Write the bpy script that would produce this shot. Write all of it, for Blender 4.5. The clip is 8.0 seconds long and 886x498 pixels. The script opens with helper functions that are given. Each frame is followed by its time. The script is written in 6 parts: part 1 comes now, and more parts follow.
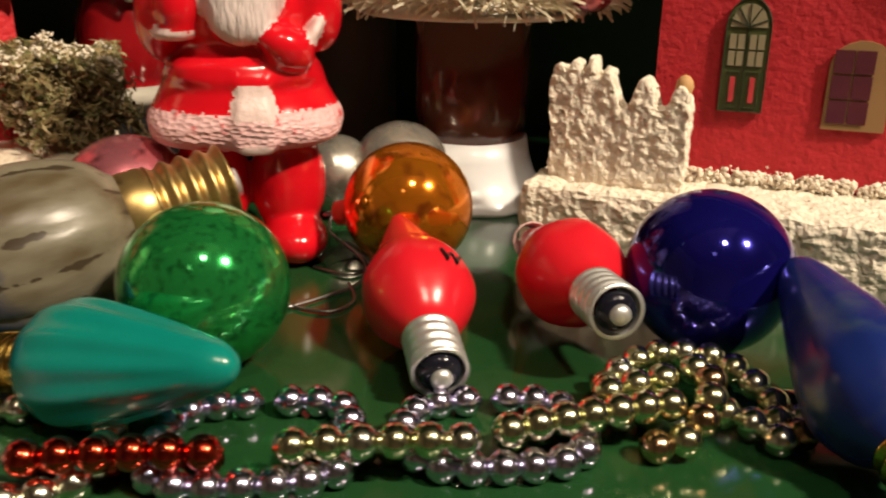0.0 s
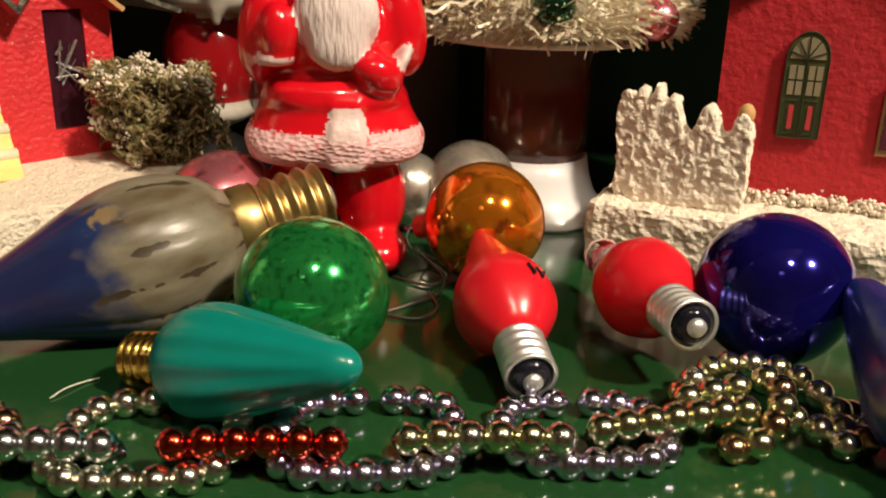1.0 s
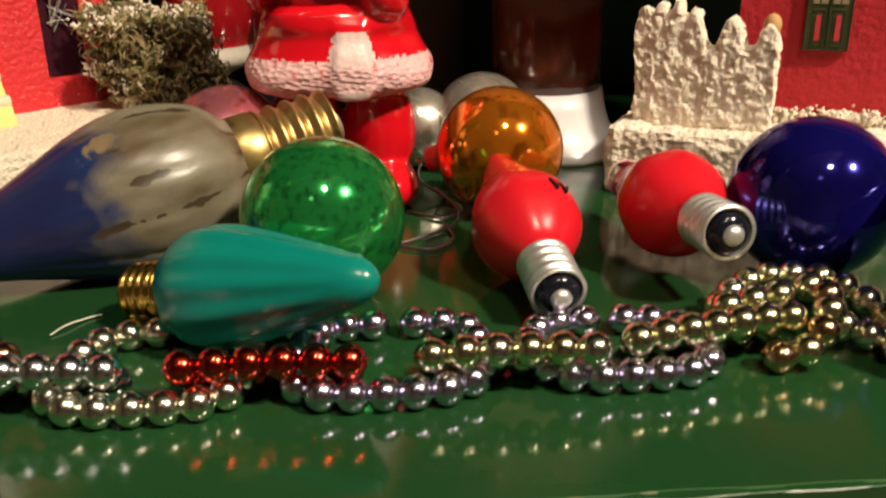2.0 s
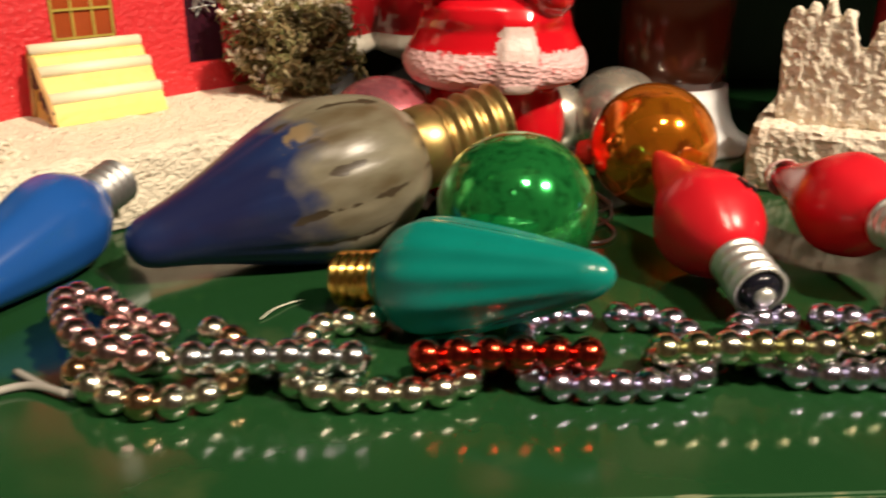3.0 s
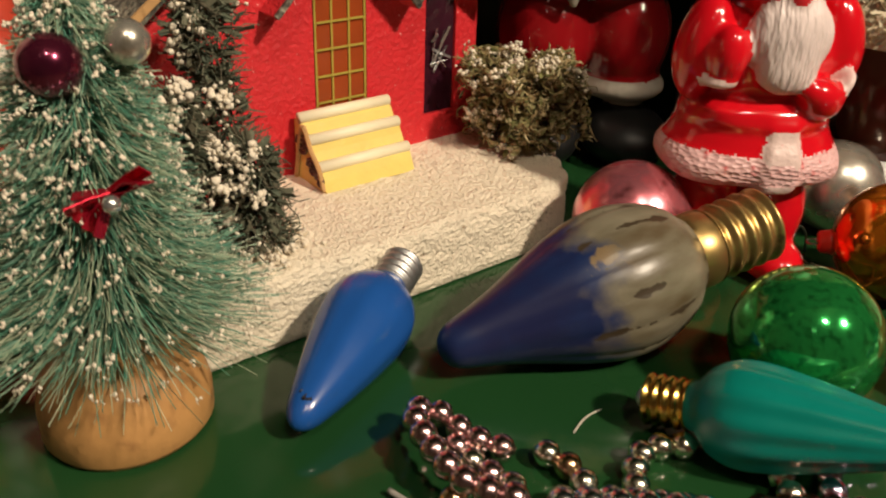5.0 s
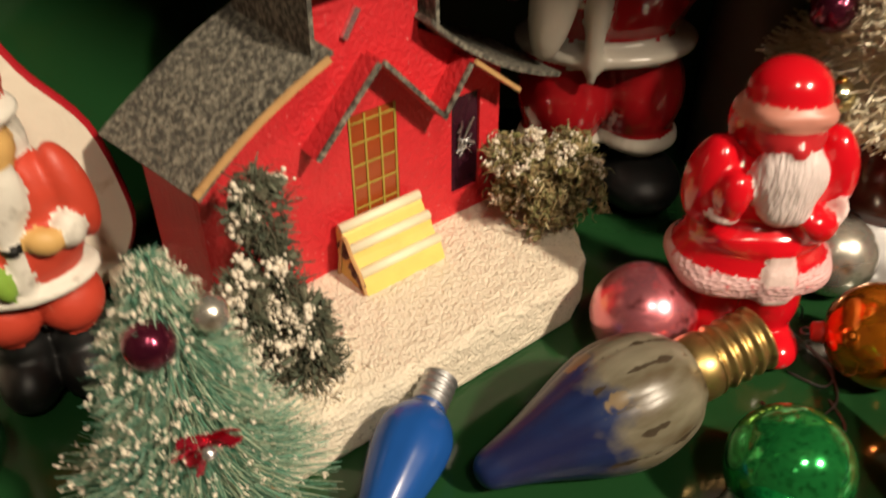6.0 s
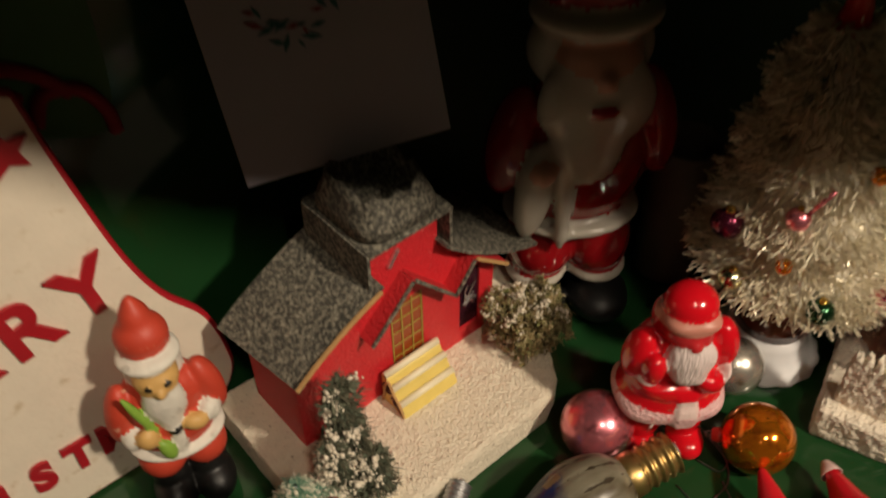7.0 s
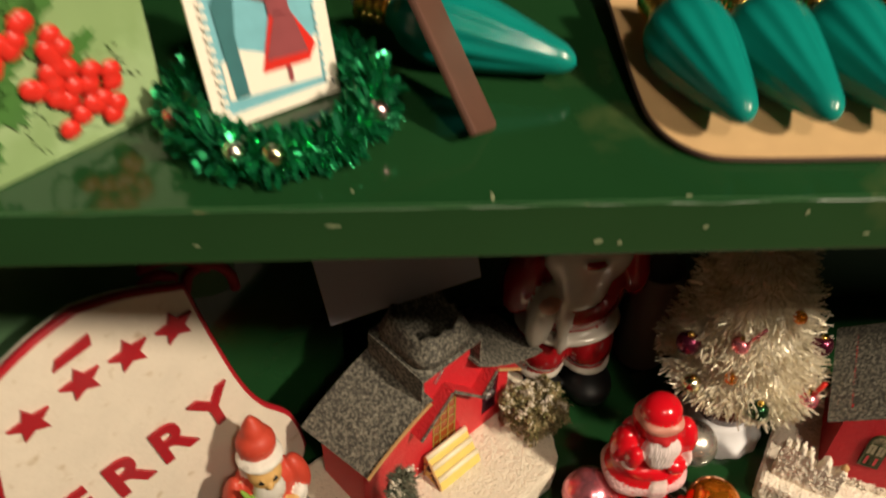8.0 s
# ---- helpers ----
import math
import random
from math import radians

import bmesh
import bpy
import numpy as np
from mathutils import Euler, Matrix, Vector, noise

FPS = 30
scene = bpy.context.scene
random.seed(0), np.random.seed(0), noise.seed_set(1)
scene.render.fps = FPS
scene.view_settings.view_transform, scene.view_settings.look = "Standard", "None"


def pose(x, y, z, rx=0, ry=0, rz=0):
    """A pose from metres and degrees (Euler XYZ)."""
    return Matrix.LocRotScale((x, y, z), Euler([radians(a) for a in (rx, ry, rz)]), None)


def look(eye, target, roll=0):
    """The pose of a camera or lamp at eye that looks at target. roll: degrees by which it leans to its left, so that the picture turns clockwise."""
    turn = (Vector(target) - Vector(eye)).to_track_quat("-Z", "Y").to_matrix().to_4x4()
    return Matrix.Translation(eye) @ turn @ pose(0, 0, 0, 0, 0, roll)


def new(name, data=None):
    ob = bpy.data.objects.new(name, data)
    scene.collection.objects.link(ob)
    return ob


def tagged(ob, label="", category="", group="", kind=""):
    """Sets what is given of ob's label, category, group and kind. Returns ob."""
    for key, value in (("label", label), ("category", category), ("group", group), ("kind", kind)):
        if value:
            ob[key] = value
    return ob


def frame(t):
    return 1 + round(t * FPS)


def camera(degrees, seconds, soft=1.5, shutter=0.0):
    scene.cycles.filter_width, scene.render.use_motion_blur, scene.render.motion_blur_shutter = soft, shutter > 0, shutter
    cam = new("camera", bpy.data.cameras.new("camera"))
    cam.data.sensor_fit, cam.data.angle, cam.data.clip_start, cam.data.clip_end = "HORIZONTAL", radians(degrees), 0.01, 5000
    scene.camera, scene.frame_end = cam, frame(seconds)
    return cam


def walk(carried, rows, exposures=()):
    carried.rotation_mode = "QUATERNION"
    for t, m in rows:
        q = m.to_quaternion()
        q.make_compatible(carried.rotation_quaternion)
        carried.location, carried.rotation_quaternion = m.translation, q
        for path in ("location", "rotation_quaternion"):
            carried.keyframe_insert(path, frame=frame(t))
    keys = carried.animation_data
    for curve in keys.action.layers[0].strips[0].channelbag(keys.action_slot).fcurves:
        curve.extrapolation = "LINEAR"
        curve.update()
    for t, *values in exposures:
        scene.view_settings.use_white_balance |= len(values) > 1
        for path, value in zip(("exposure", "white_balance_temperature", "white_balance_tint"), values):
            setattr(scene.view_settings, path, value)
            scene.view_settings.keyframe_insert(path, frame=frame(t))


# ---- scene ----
cam = camera(53.80, 8.0, 2.0, 0.5)
PATH = [
    (0, (0.02254, -0.13554, 0.12582), (0.11682, 0.79991, -0.21484), 0.78),
    (0.5, (0.00500, -0.14497, 0.13109), (0.08804, 0.79231, -0.20744), 1.14),
    (1, (-0.00127, -0.15571, 0.13569), (0.06845, 0.78466, -0.19726), 1.35),
    (1.2, (0.00046, -0.15718, 0.13875), (0.06326, 0.78282, -0.19660), 0.90),
    (2.3, (-0.01027, -0.14248, 0.10658), (0.05211, 0.78664, -0.25791), -1.14),
    (2.5, (-0.02265, -0.14141, 0.11007), (0.04217, 0.78569, -0.25910), -0.65),
    (3, (-0.06083, -0.14834, 0.11767), (-0.01253, 0.77841, -0.25488), 0.25),
    (3.5, (-0.09136, -0.15199, 0.11574), (-0.05970, 0.77261, -0.26387), 0.67),
    (4, (-0.11469, -0.15186, 0.14158), (-0.09408, 0.76718, -0.25205), 1.19),
    (4.5, (-0.13714, -0.15426, 0.17634), (-0.12805, 0.75446, -0.24098), 1.95),
    (4.7, (-0.14203, -0.15098, 0.17814), (-0.13942, 0.75083, -0.25399), 2.13),
    (5.8, (-0.15836, -0.11339, 0.26948), (-0.17123, 0.70619, -0.30335), 0.67),
    (6, (-0.15616, -0.11461, 0.30554), (-0.17380, 0.68133, -0.29956), -0.30),
    (6.5, (-0.16042, -0.12826, 0.41214), (-0.17255, 0.62165, -0.24930), -1.38),
    (7, (-0.17644, -0.14646, 0.53689), (-0.16826, 0.57323, -0.15736), -0.75),
    (7.5, (-0.19759, -0.17247, 0.63658), (-0.17317, 0.53973, -0.06497), 0.09),
    (8, (-0.22637, -0.20398, 0.72934), (-0.18552, 0.51588, 0.03643), 0.99),
]
EXPOSURES = [(0, -0.36), (1.2, -0.36), (2.5, -0.26), (3.5, -0.14), (4.0, -0.33), (4.5, -0.74), (5.8, -0.46), (6.0, -0.46), (6.5, -0.58), (7.0, -1.14), (7.5, -0.97), (8.0, -0.64)]
walk(cam, [(t, look(eye, target, roll)) for t, eye, target, roll in PATH], EXPOSURES)

# ---- light: two warm ceiling spots in front of the shelves, one weak added fill ----
world = bpy.data.worlds.new("room_air")
scene.world = world
world.use_nodes = True
world.node_tree.nodes["Background"].inputs["Color"].default_value = (1.0, 0.8, 0.6, 1)
world.node_tree.nodes["Background"].inputs["Strength"].default_value = 0.002


def lamp(name, spot, target, size, power, colour):
    data = bpy.data.lights.new(name, "AREA")
    data.shape, data.size, data.energy, data.color = "DISK", size, power, colour
    ob = new(name, data)
    ob.matrix_world = look(spot, target)
    return ob


lamp("spot_lamp", (1.50, -1.10, 2.05), (-0.05, 0.12, 0.05), 0.19, 146.0, (1.0, 0.835, 0.635))
lamp("spot_lamp", (0.25, -1.10, 2.05), (-0.05, 0.12, 0.05), 0.19, 24.0, (1.0, 0.835, 0.635))
# added soft fill light; stands for no lamp known in the room
lamp("fill_lamp", (-0.6, -2.2, 2.40), (-0.4, -1.6, -0.9), 0.30, 0.9, (1.0, 0.84, 0.66))

# ---- materials ----


def mat(name, base, rough=0.5, metal=0.0, vary=0.15, scale=60.0, bump=0.0, bump_scale=200.0, coat=0.0, second=None, mix=(0.45, 0.6), mix_scale=90.0, mix_detail=6.0, rough_vary=0.0, sheen=0.0, glass=0.0):
    """A surface with fine and coarse variation; second is a stain or wear colour with edges of its own."""
    m = bpy.data.materials.new(name)
    m.use_nodes = True
    nt = m.node_tree
    b = nt.nodes["Principled BSDF"]
    co = nt.nodes.new("ShaderNodeTexCoord")
    n1 = nt.nodes.new("ShaderNodeTexNoise")
    n1.inputs["Scale"].default_value, n1.inputs["Detail"].default_value = scale, 8
    nt.links.new(co.outputs["Object"], n1.inputs["Vector"])
    ramp = nt.nodes.new("ShaderNodeMapRange")
    ramp.inputs["To Min"].default_value, ramp.inputs["To Max"].default_value = 1 - vary, 1 + vary
    nt.links.new(n1.outputs["Fac"], ramp.inputs["Value"])
    mul = nt.nodes.new("ShaderNodeMix")
    mul.data_type, mul.blend_type = "RGBA", "MULTIPLY"
    mul.inputs["Factor"].default_value = 1.0
    mul.inputs["A"].default_value = (*base, 1)
    nt.links.new(ramp.outputs["Result"], mul.inputs["B"])
    out = mul.outputs["Result"]
    if second:
        n2 = nt.nodes.new("ShaderNodeTexNoise")
        n2.inputs["Scale"].default_value, n2.inputs["Detail"].default_value = mix_scale, mix_detail
        nt.links.new(co.outputs["Object"], n2.inputs["Vector"])
        r2 = nt.nodes.new("ShaderNodeMapRange")
        r2.inputs["From Min"].default_value, r2.inputs["From Max"].default_value = mix
        nt.links.new(n2.outputs["Fac"], r2.inputs["Value"])
        mx = nt.nodes.new("ShaderNodeMix")
        mx.data_type = "RGBA"
        nt.links.new(r2.outputs["Result"], mx.inputs["Factor"])
        nt.links.new(out, mx.inputs["A"])
        mx.inputs["B"].default_value = (*second, 1)
        out = mx.outputs["Result"]
    nt.links.new(out, b.inputs["Base Color"])
    b.inputs["Metallic"].default_value = metal
    b.inputs["Roughness"].default_value = rough
    if rough_vary:
        rr = nt.nodes.new("ShaderNodeMapRange")
        rr.inputs["To Min"].default_value, rr.inputs["To Max"].default_value = max(0.02, rough - rough_vary), rough + rough_vary
        nt.links.new(n1.outputs["Fac"], rr.inputs["Value"])
        nt.links.new(rr.outputs["Result"], b.inputs["Roughness"])
    b.inputs["Coat Weight"].default_value = coat
    b.inputs["Coat Roughness"].default_value = 0.06
    b.inputs["Transmission Weight"].default_value = glass
    if bump:
        n3 = nt.nodes.new("ShaderNodeTexNoise")
        n3.inputs["Scale"].default_value, n3.inputs["Detail"].default_value = bump_scale, 5
        nt.links.new(co.outputs["Object"], n3.inputs["Vector"])
        bp = nt.nodes.new("ShaderNodeBump")
        bp.inputs["Strength"].default_value, bp.inputs["Distance"].default_value = bump, 0.002
        nt.links.new(n3.outputs["Fac"], bp.inputs["Height"])
        nt.links.new(bp.outputs["Normal"], b.inputs["Normal"])
    return m


def island_mat(name, colours, rough=0.7, metal=0.0, spread=0.0):
    """Colours picked piece by piece within one mesh."""
    m = bpy.data.materials.new(name)
    m.use_nodes = True
    nt = m.node_tree
    b = nt.nodes["Principled BSDF"]
    g = nt.nodes.new("ShaderNodeNewGeometry")
    r = nt.nodes.new("ShaderNodeValToRGB")
    r.color_ramp.interpolation = "LINEAR"
    els = r.color_ramp.elements
    while len(els) < len(colours):
        els.new(0.5)
    for i, c in enumerate(colours):
        els[i].position = i / max(1, len(colours) - 1)
        els[i].color = (*c, 1)
    nt.links.new(g.outputs["Random Per Island"], r.inputs["Fac"])
    nt.links.new(r.outputs["Color"], b.inputs["Base Color"])
    b.inputs["Roughness"].default_value, b.inputs["Metallic"].default_value = rough, metal
    return m


M = {}
M["green_paint"] = mat("green_shelf_paint", (0.0112, 0.0505, 0.0150), 0.12, vary=0.18, scale=14, bump=0.05, bump_scale=60, rough_vary=0.07, second=(0.045, 0.075, 0.025), mix=(0.62, 0.75), mix_scale=22)
M["back_paint"] = mat("dull_green_back_paint", (0.012, 0.045, 0.014), 0.6, vary=0.2, scale=14)
M["worn_edge"] = mat("worn_edge_paint", (0.030, 0.085, 0.030), 0.4, second=(0.42, 0.34, 0.18), mix=(0.60, 0.68), mix_scale=45)
M["room_wall"] = mat("room_wall_paint", (0.14, 0.115, 0.085), 0.8, vary=0.1, scale=2)
M["chip"] = mat("pale_chip", (0.19, 0.22, 0.12), 0.6, vary=0.3, scale=400)
M["room_floor"] = mat("room_floor_boards", (0.20, 0.13, 0.08), 0.5, vary=0.2, scale=3)
M["teal"] = mat("teal_lamp_paint", (0.003, 0.195, 0.160), 0.24, vary=0.12, scale=90, bump=0.03, bump_scale=300, second=(0.02, 0.07, 0.06), mix=(0.70, 0.80), mix_scale=120)
M["blue_lamp"] = mat("blue_lamp_paint", (0.012, 0.075, 0.30), 0.22, vary=0.12, scale=80, second=(0.01, 0.01, 0.02), mix=(0.74, 0.78), mix_scale=70)
M["navy_lamp"] = mat("navy_lamp_paint", (0.010, 0.022, 0.14), 0.22, vary=0.2, scale=60, second=(0.03, 0.05, 0.12), mix=(0.5, 0.7))
M["red_lamp"] = mat("red_lamp_paint", (0.62, 0.012, 0.022), 0.24, vary=0.10, scale=70, bump=0.03, bump_scale=260, second=(0.30, 0.006, 0.02), mix=(0.62, 0.75), mix_scale=60)
M["clear_tip"] = mat("bare_glass_tip", (0.65, 0.45, 0.42), 0.12, vary=0.3, scale=160)
M["black_ink"] = mat("black_ink", (0.01, 0.008, 0.008), 0.4)
M["brass"] = mat("worn_brass", (0.50, 0.34, 0.13), 0.36, 0.9, vary=0.25, scale=120, rough_vary=0.1, second=(0.20, 0.12, 0.05), mix=(0.60, 0.75), mix_scale=110)
M["gold_brass"] = mat("bright_brass", (0.78, 0.52, 0.12), 0.18, 1.0, vary=0.15, scale=150)
M["alu"] = mat("bright_aluminium", (0.82, 0.81, 0.79), 0.36, 0.85, vary=0.15, scale=150, rough_vary=0.08)
M["grey_alu"] = mat("dull_aluminium", (0.48, 0.48, 0.48), 0.42, 0.9, vary=0.2, scale=150)
M["black_glass"] = mat("black_base_glass", (0.008, 0.008, 0.014), 0.12)
M["steel"] = mat("dark_steel_wire", (0.30, 0.30, 0.30), 0.35, 1.0)
M["wire"] = mat("grey_coated_wire", (0.32, 0.30, 0.27), 0.5, vary=0.2, scale=200)
M["white_plastic"] = mat("white_plastic", (0.72, 0.72, 0.74), 0.25, vary=0.05)
M["trunk"] = mat("brown_glossy_pot", (0.11, 0.028, 0.016), 0.16, vary=0.2, scale=40, coat=0.3)
M["red_plastic"] = mat("red_moulded_plastic", (0.62, 0.006, 0.014), 0.16, vary=0.08, scale=40, coat=0.4)
M["white_paint"] = mat("white_painted_trim", (0.74, 0.56, 0.53), 0.45, vary=0.10, scale=160, bump=0.3, bump_scale=300, second=(0.72, 0.18, 0.18), mix=(0.68, 0.78), mix_scale=160)
M["beard"] = mat("grooved_white_beard", (0.74, 0.62, 0.60), 0.45, vary=0.12, scale=120)
M["hem"] = mat("pinkish_stitched_trim", (0.72, 0.44, 0.44), 0.45, vary=0.10, scale=160, second=(0.60, 0.06, 0.07), mix=(0.60, 0.70), mix_scale=150)
M["face_pink"] = mat("pink_plastic_face", (0.60, 0.09, 0.08), 0.3, vary=0.1)
M["face_red"] = mat("dark_red_plastic_face", (0.50, 0.025, 0.03), 0.2, vary=0.1)
M["brim"] = mat("tan_pink_brim_paint", (0.58, 0.24, 0.18), 0.4, vary=0.12, scale=140)
M["cer_red"] = mat("glazed_red", (0.32, 0.008, 0.012), 0.14, vary=0.15, scale=40, coat=0.5)
M["cer_white"] = mat("glazed_cream", (0.50, 0.46, 0.39), 0.22, vary=0.12, scale=60, bump=0.2, bump_scale=150)
M["cer_black"] = mat("matt_black", (0.006, 0.006, 0.006), 0.45)
M["cer_face"] = mat("glazed_skin", (0.50, 0.26, 0.18), 0.3)
M["wax_red"] = mat("matt_red_paint", (0.52, 0.055, 0.028), 0.5, vary=0.15, scale=90, second=(0.62, 0.32, 0.22), mix=(0.66, 0.74), mix_scale=120, bump=0.2, bump_scale=150)
M["wax_white"] = mat("matt_white_paint", (0.70, 0.66, 0.58), 0.6, vary=0.12, scale=120, bump=0.35, bump_scale=180, second=(0.42, 0.38, 0.32), mix=(0.60, 0.75))
M["wax_skin"] = mat("ochre_skin_paint", (0.60, 0.36, 0.12), 0.55, vary=0.12, scale=120)
M["wax_green"] = mat("leaf_green_paint", (0.22, 0.38, 0.05), 0.5, vary=0.2, scale=160)
M["snow"] = mat("mica_snow_crust", (0.80, 0.72, 0.59), 0.85, vary=0.14, scale=240, bump=0.9, bump_scale=420, second=(0.36, 0.28, 0.20), mix=(0.66, 0.78), mix_scale=260)
M["snow_flat"] = mat("mica_snow_ground", (0.82, 0.73, 0.575), 0.8, vary=0.10, scale=200, bump=0.9, bump_scale=650, second=(0.36, 0.27, 0.18), mix=(0.63, 0.74), mix_scale=330)
M["red_card"] = mat("red_flocked_card", (0.60, 0.022, 0.030), 0.46, vary=0.14, scale=180, bump=0.6, bump_scale=420, second=(0.80, 0.36, 0.34), mix=(0.69, 0.74), mix_scale=520)
# deep red of the second house, also darkened for its weaker light
M["red_card_deep_dimmed"] = mat("deep_red_dimmed_card", (0.44, 0.010, 0.018), 0.66, vary=0.16, scale=170, bump=0.3, bump_scale=420)
M["red_card_dark"] = mat("red_rough_card", (0.50, 0.016, 0.022), 0.7, vary=0.2, scale=160, bump=0.7, bump_scale=330)
M["grey_roof"] = mat("grey_speckled_roof", (0.060, 0.056, 0.046), 0.75, vary=0.60, scale=45, bump=0.8, bump_scale=420, second=(0.36, 0.33, 0.255), mix=(0.42, 0.76), mix_scale=360, mix_detail=4)
M["tan_edge"] = mat("tan_card_edge", (0.52, 0.30, 0.12), 0.7, vary=0.2, scale=120)
M["yellow"] = mat("yellow_painted_steps", (0.74, 0.57, 0.15), 0.5, vary=0.12, scale=90, bump=0.2, bump_scale=260)
M["cream_edge"] = mat("cream_step_nosing", (0.84, 0.76, 0.54), 0.5, vary=0.1, scale=90)
M["door_brown"] = mat("amber_cellophane", (0.30, 0.055, 0.012), 0.25, vary=0.3, scale=60)
M["door_grid"] = mat("olive_glazing_bar", (0.38, 0.30, 0.05), 0.5)
M["dark_window"] = mat("dark_cellophane", (0.035, 0.008, 0.016), 0.10, vary=0.4, scale=60, bump=0.4, bump_scale=90)
M["door_green"] = mat("green_printed_door", (0.070, 0.085, 0.025), 0.5, vary=0.15, scale=160)
M["door_dark"] = mat("dark_printed_line", (0.02, 0.03, 0.01), 0.5)
M["glaze_tan"] = mat("tan_printed_glazing", (0.28, 0.24, 0.15), 0.4, vary=0.15)
M["window_tan"] = mat("tan_window_card", (0.30, 0.17, 0.07), 0.5, vary=0.15)
M["window_plum"] = mat("plum_cellophane", (0.10, 0.025, 0.035), 0.15, vary=0.3)
M["moss"] = island_mat("dried_moss", [(0.16, 0.11, 0.04), (0.34, 0.25, 0.12), (0.10, 0.11, 0.03), (0.48, 0.39, 0.22), (0.15, 0.16, 0.05), (0.26, 0.19, 0.08), (0.08, 0.05, 0.025)], 0.85)
M["moss_dark"] = island_mat("grey_green_moss", [(0.045, 0.06, 0.04), (0.11, 0.13, 0.085), (0.08, 0.065, 0.04), (0.17, 0.18, 0.12)], 0.85)
M["snow_clump"] = mat("snow_clump", (0.78, 0.70, 0.57), 0.85, vary=0.12, scale=300, bump=0.5, bump_scale=500)
M["bristle"] = island_mat("green_sisal_bristle", [(0.025, 0.16, 0.11), (0.14, 0.32, 0.22), (0.05, 0.23, 0.16), (0.50, 0.52, 0.36), (0.10, 0.28, 0.20), (0.40, 0.46, 0.31), (0.04, 0.20, 0.14)], 0.5)
M["tinsel"] = island_mat("cream_foil_tinsel", [(0.76, 0.68, 0.50), (0.88, 0.82, 0.66), (0.66, 0.57, 0.40)], 0.32, 0.35)
M["green_tinsel"] = island_mat("green_foil_tinsel", [(0.01, 0.22, 0.07), (0.02, 0.40, 0.14), (0.005, 0.10, 0.035), (0.06, 0.55, 0.25)], 0.22, 0.8)
M["wood"] = mat("turned_pine", (0.50, 0.26, 0.09), 0.55, vary=0.25, scale=60, bump=0.2, bump_scale=160, second=(0.30, 0.14, 0.05), mix=(0.58, 0.72), mix_scale=80)
# white paper toned grey-blue; the upper shelf's shadow is put into the colour
M["paper_white_shaded"] = mat("shaded_white_card_stock", (0.38, 0.38, 0.44), 0.6, vary=0.05, scale=40)
M["paper_cream"] = mat("cream_card_stock", (0.80, 0.74, 0.62), 0.6, vary=0.05, scale=60)
M["paper_blue"] = mat("printed_teal_blue", (0.16, 0.42, 0.48), 0.6, vary=0.2, scale=150)
M["paper_red"] = mat("printed_red", (0.50, 0.04, 0.05), 0.55, vary=0.2, scale=150)
M["paper_dark"] = mat("printed_dark_teal", (0.03, 0.14, 0.15), 0.6, vary=0.2, scale=150)
M["paper_maroon"] = mat("printed_maroon", (0.24, 0.045, 0.05), 0.6, vary=0.2, scale=150)
M["holly_pale"] = mat("pale_green_print", (0.24, 0.36, 0.15), 0.45, vary=0.10, scale=60, second=(0.32, 0.45, 0.22), mix=(0.45, 0.6), mix_scale=30)
M["holly_leaf"] = mat("holly_leaf_print", (0.06, 0.17, 0.035), 0.45, vary=0.25, scale=90)
M["berry"] = mat("red_berry_print", (0.62, 0.025, 0.015), 0.35, vary=0.15, scale=90)
M["plaque"] = mat("speckled_plaque", (0.74, 0.66, 0.54), 0.6, vary=0.10, scale=40, bump=0.25, bump_scale=200, second=(0.48, 0.36, 0.21), mix=(0.60, 0.80), mix_scale=75)
M["plaque_red"] = mat("red_enamel", (0.36, 0.012, 0.02), 0.35, vary=0.15, scale=80)
M["cardboard"] = mat("tan_cardboard", (0.56, 0.36, 0.17), 0.75, vary=0.12, scale=90)
M["dark_slot"] = mat("dark_card_print", (0.06, 0.03, 0.02), 0.8)
M["brown_wood"] = mat("brown_stained_strip", (0.10, 0.045, 0.03), 0.5, vary=0.3, scale=60)
M["panel_green"] = mat("deep_green_felt", (0.07, 0.16, 0.07), 0.9, vary=0.2, scale=40)
M["panel_red"] = mat("dark_red_felt", (0.30, 0.02, 0.03), 0.9, vary=0.2, scale=60)
M["grey_tube"] = mat("grey_brown_card", (0.16, 0.13, 0.10), 0.6, vary=0.15, scale=60)
M["foil_red"] = mat("red_foil_bow", (0.60, 0.02, 0.05), 0.2, 0.7, vary=0.2, scale=160)
M["foil_silver"] = mat("silver_foil", (0.75, 0.75, 0.75), 0.25, 0.9)


def ball_mat(name, base, rough, spots, spot_mix, spot_scale, metal=0.8):
    return mat(name, base, rough + 0.03, metal, vary=0.15, scale=30, rough_vary=0.05, coat=0.5, second=spots, mix=spot_mix, mix_scale=spot_scale, mix_detail=9)


M["ball_green"] = ball_mat("green_mercury_glass", (0.035, 0.46, 0.10), 0.09, (0.016, 0.22, 0.045), (0.50, 0.66), 380)
M["ball_orange"] = ball_mat("amber_mercury_glass", (0.85, 0.25, 0.014), 0.09, (0.40, 0.09, 0.01), (0.54, 0.70), 140)
M["ball_blue"] = ball_mat("cobalt_mercury_glass", (0.020, 0.016, 0.34), 0.05, (0.010, 0.008, 0.16), (0.5, 0.7), 30)
M["ball_silver"] = ball_mat("tarnished_silver_glass", (0.66, 0.62, 0.54), 0.24, (0.30, 0.27, 0.21), (0.52, 0.68), 90)
M["ball_pink"] = ball_mat("pink_mercury_glass", (0.80, 0.24, 0.29), 0.22, (0.30, 0.08, 0.09), (0.60, 0.70), 110)
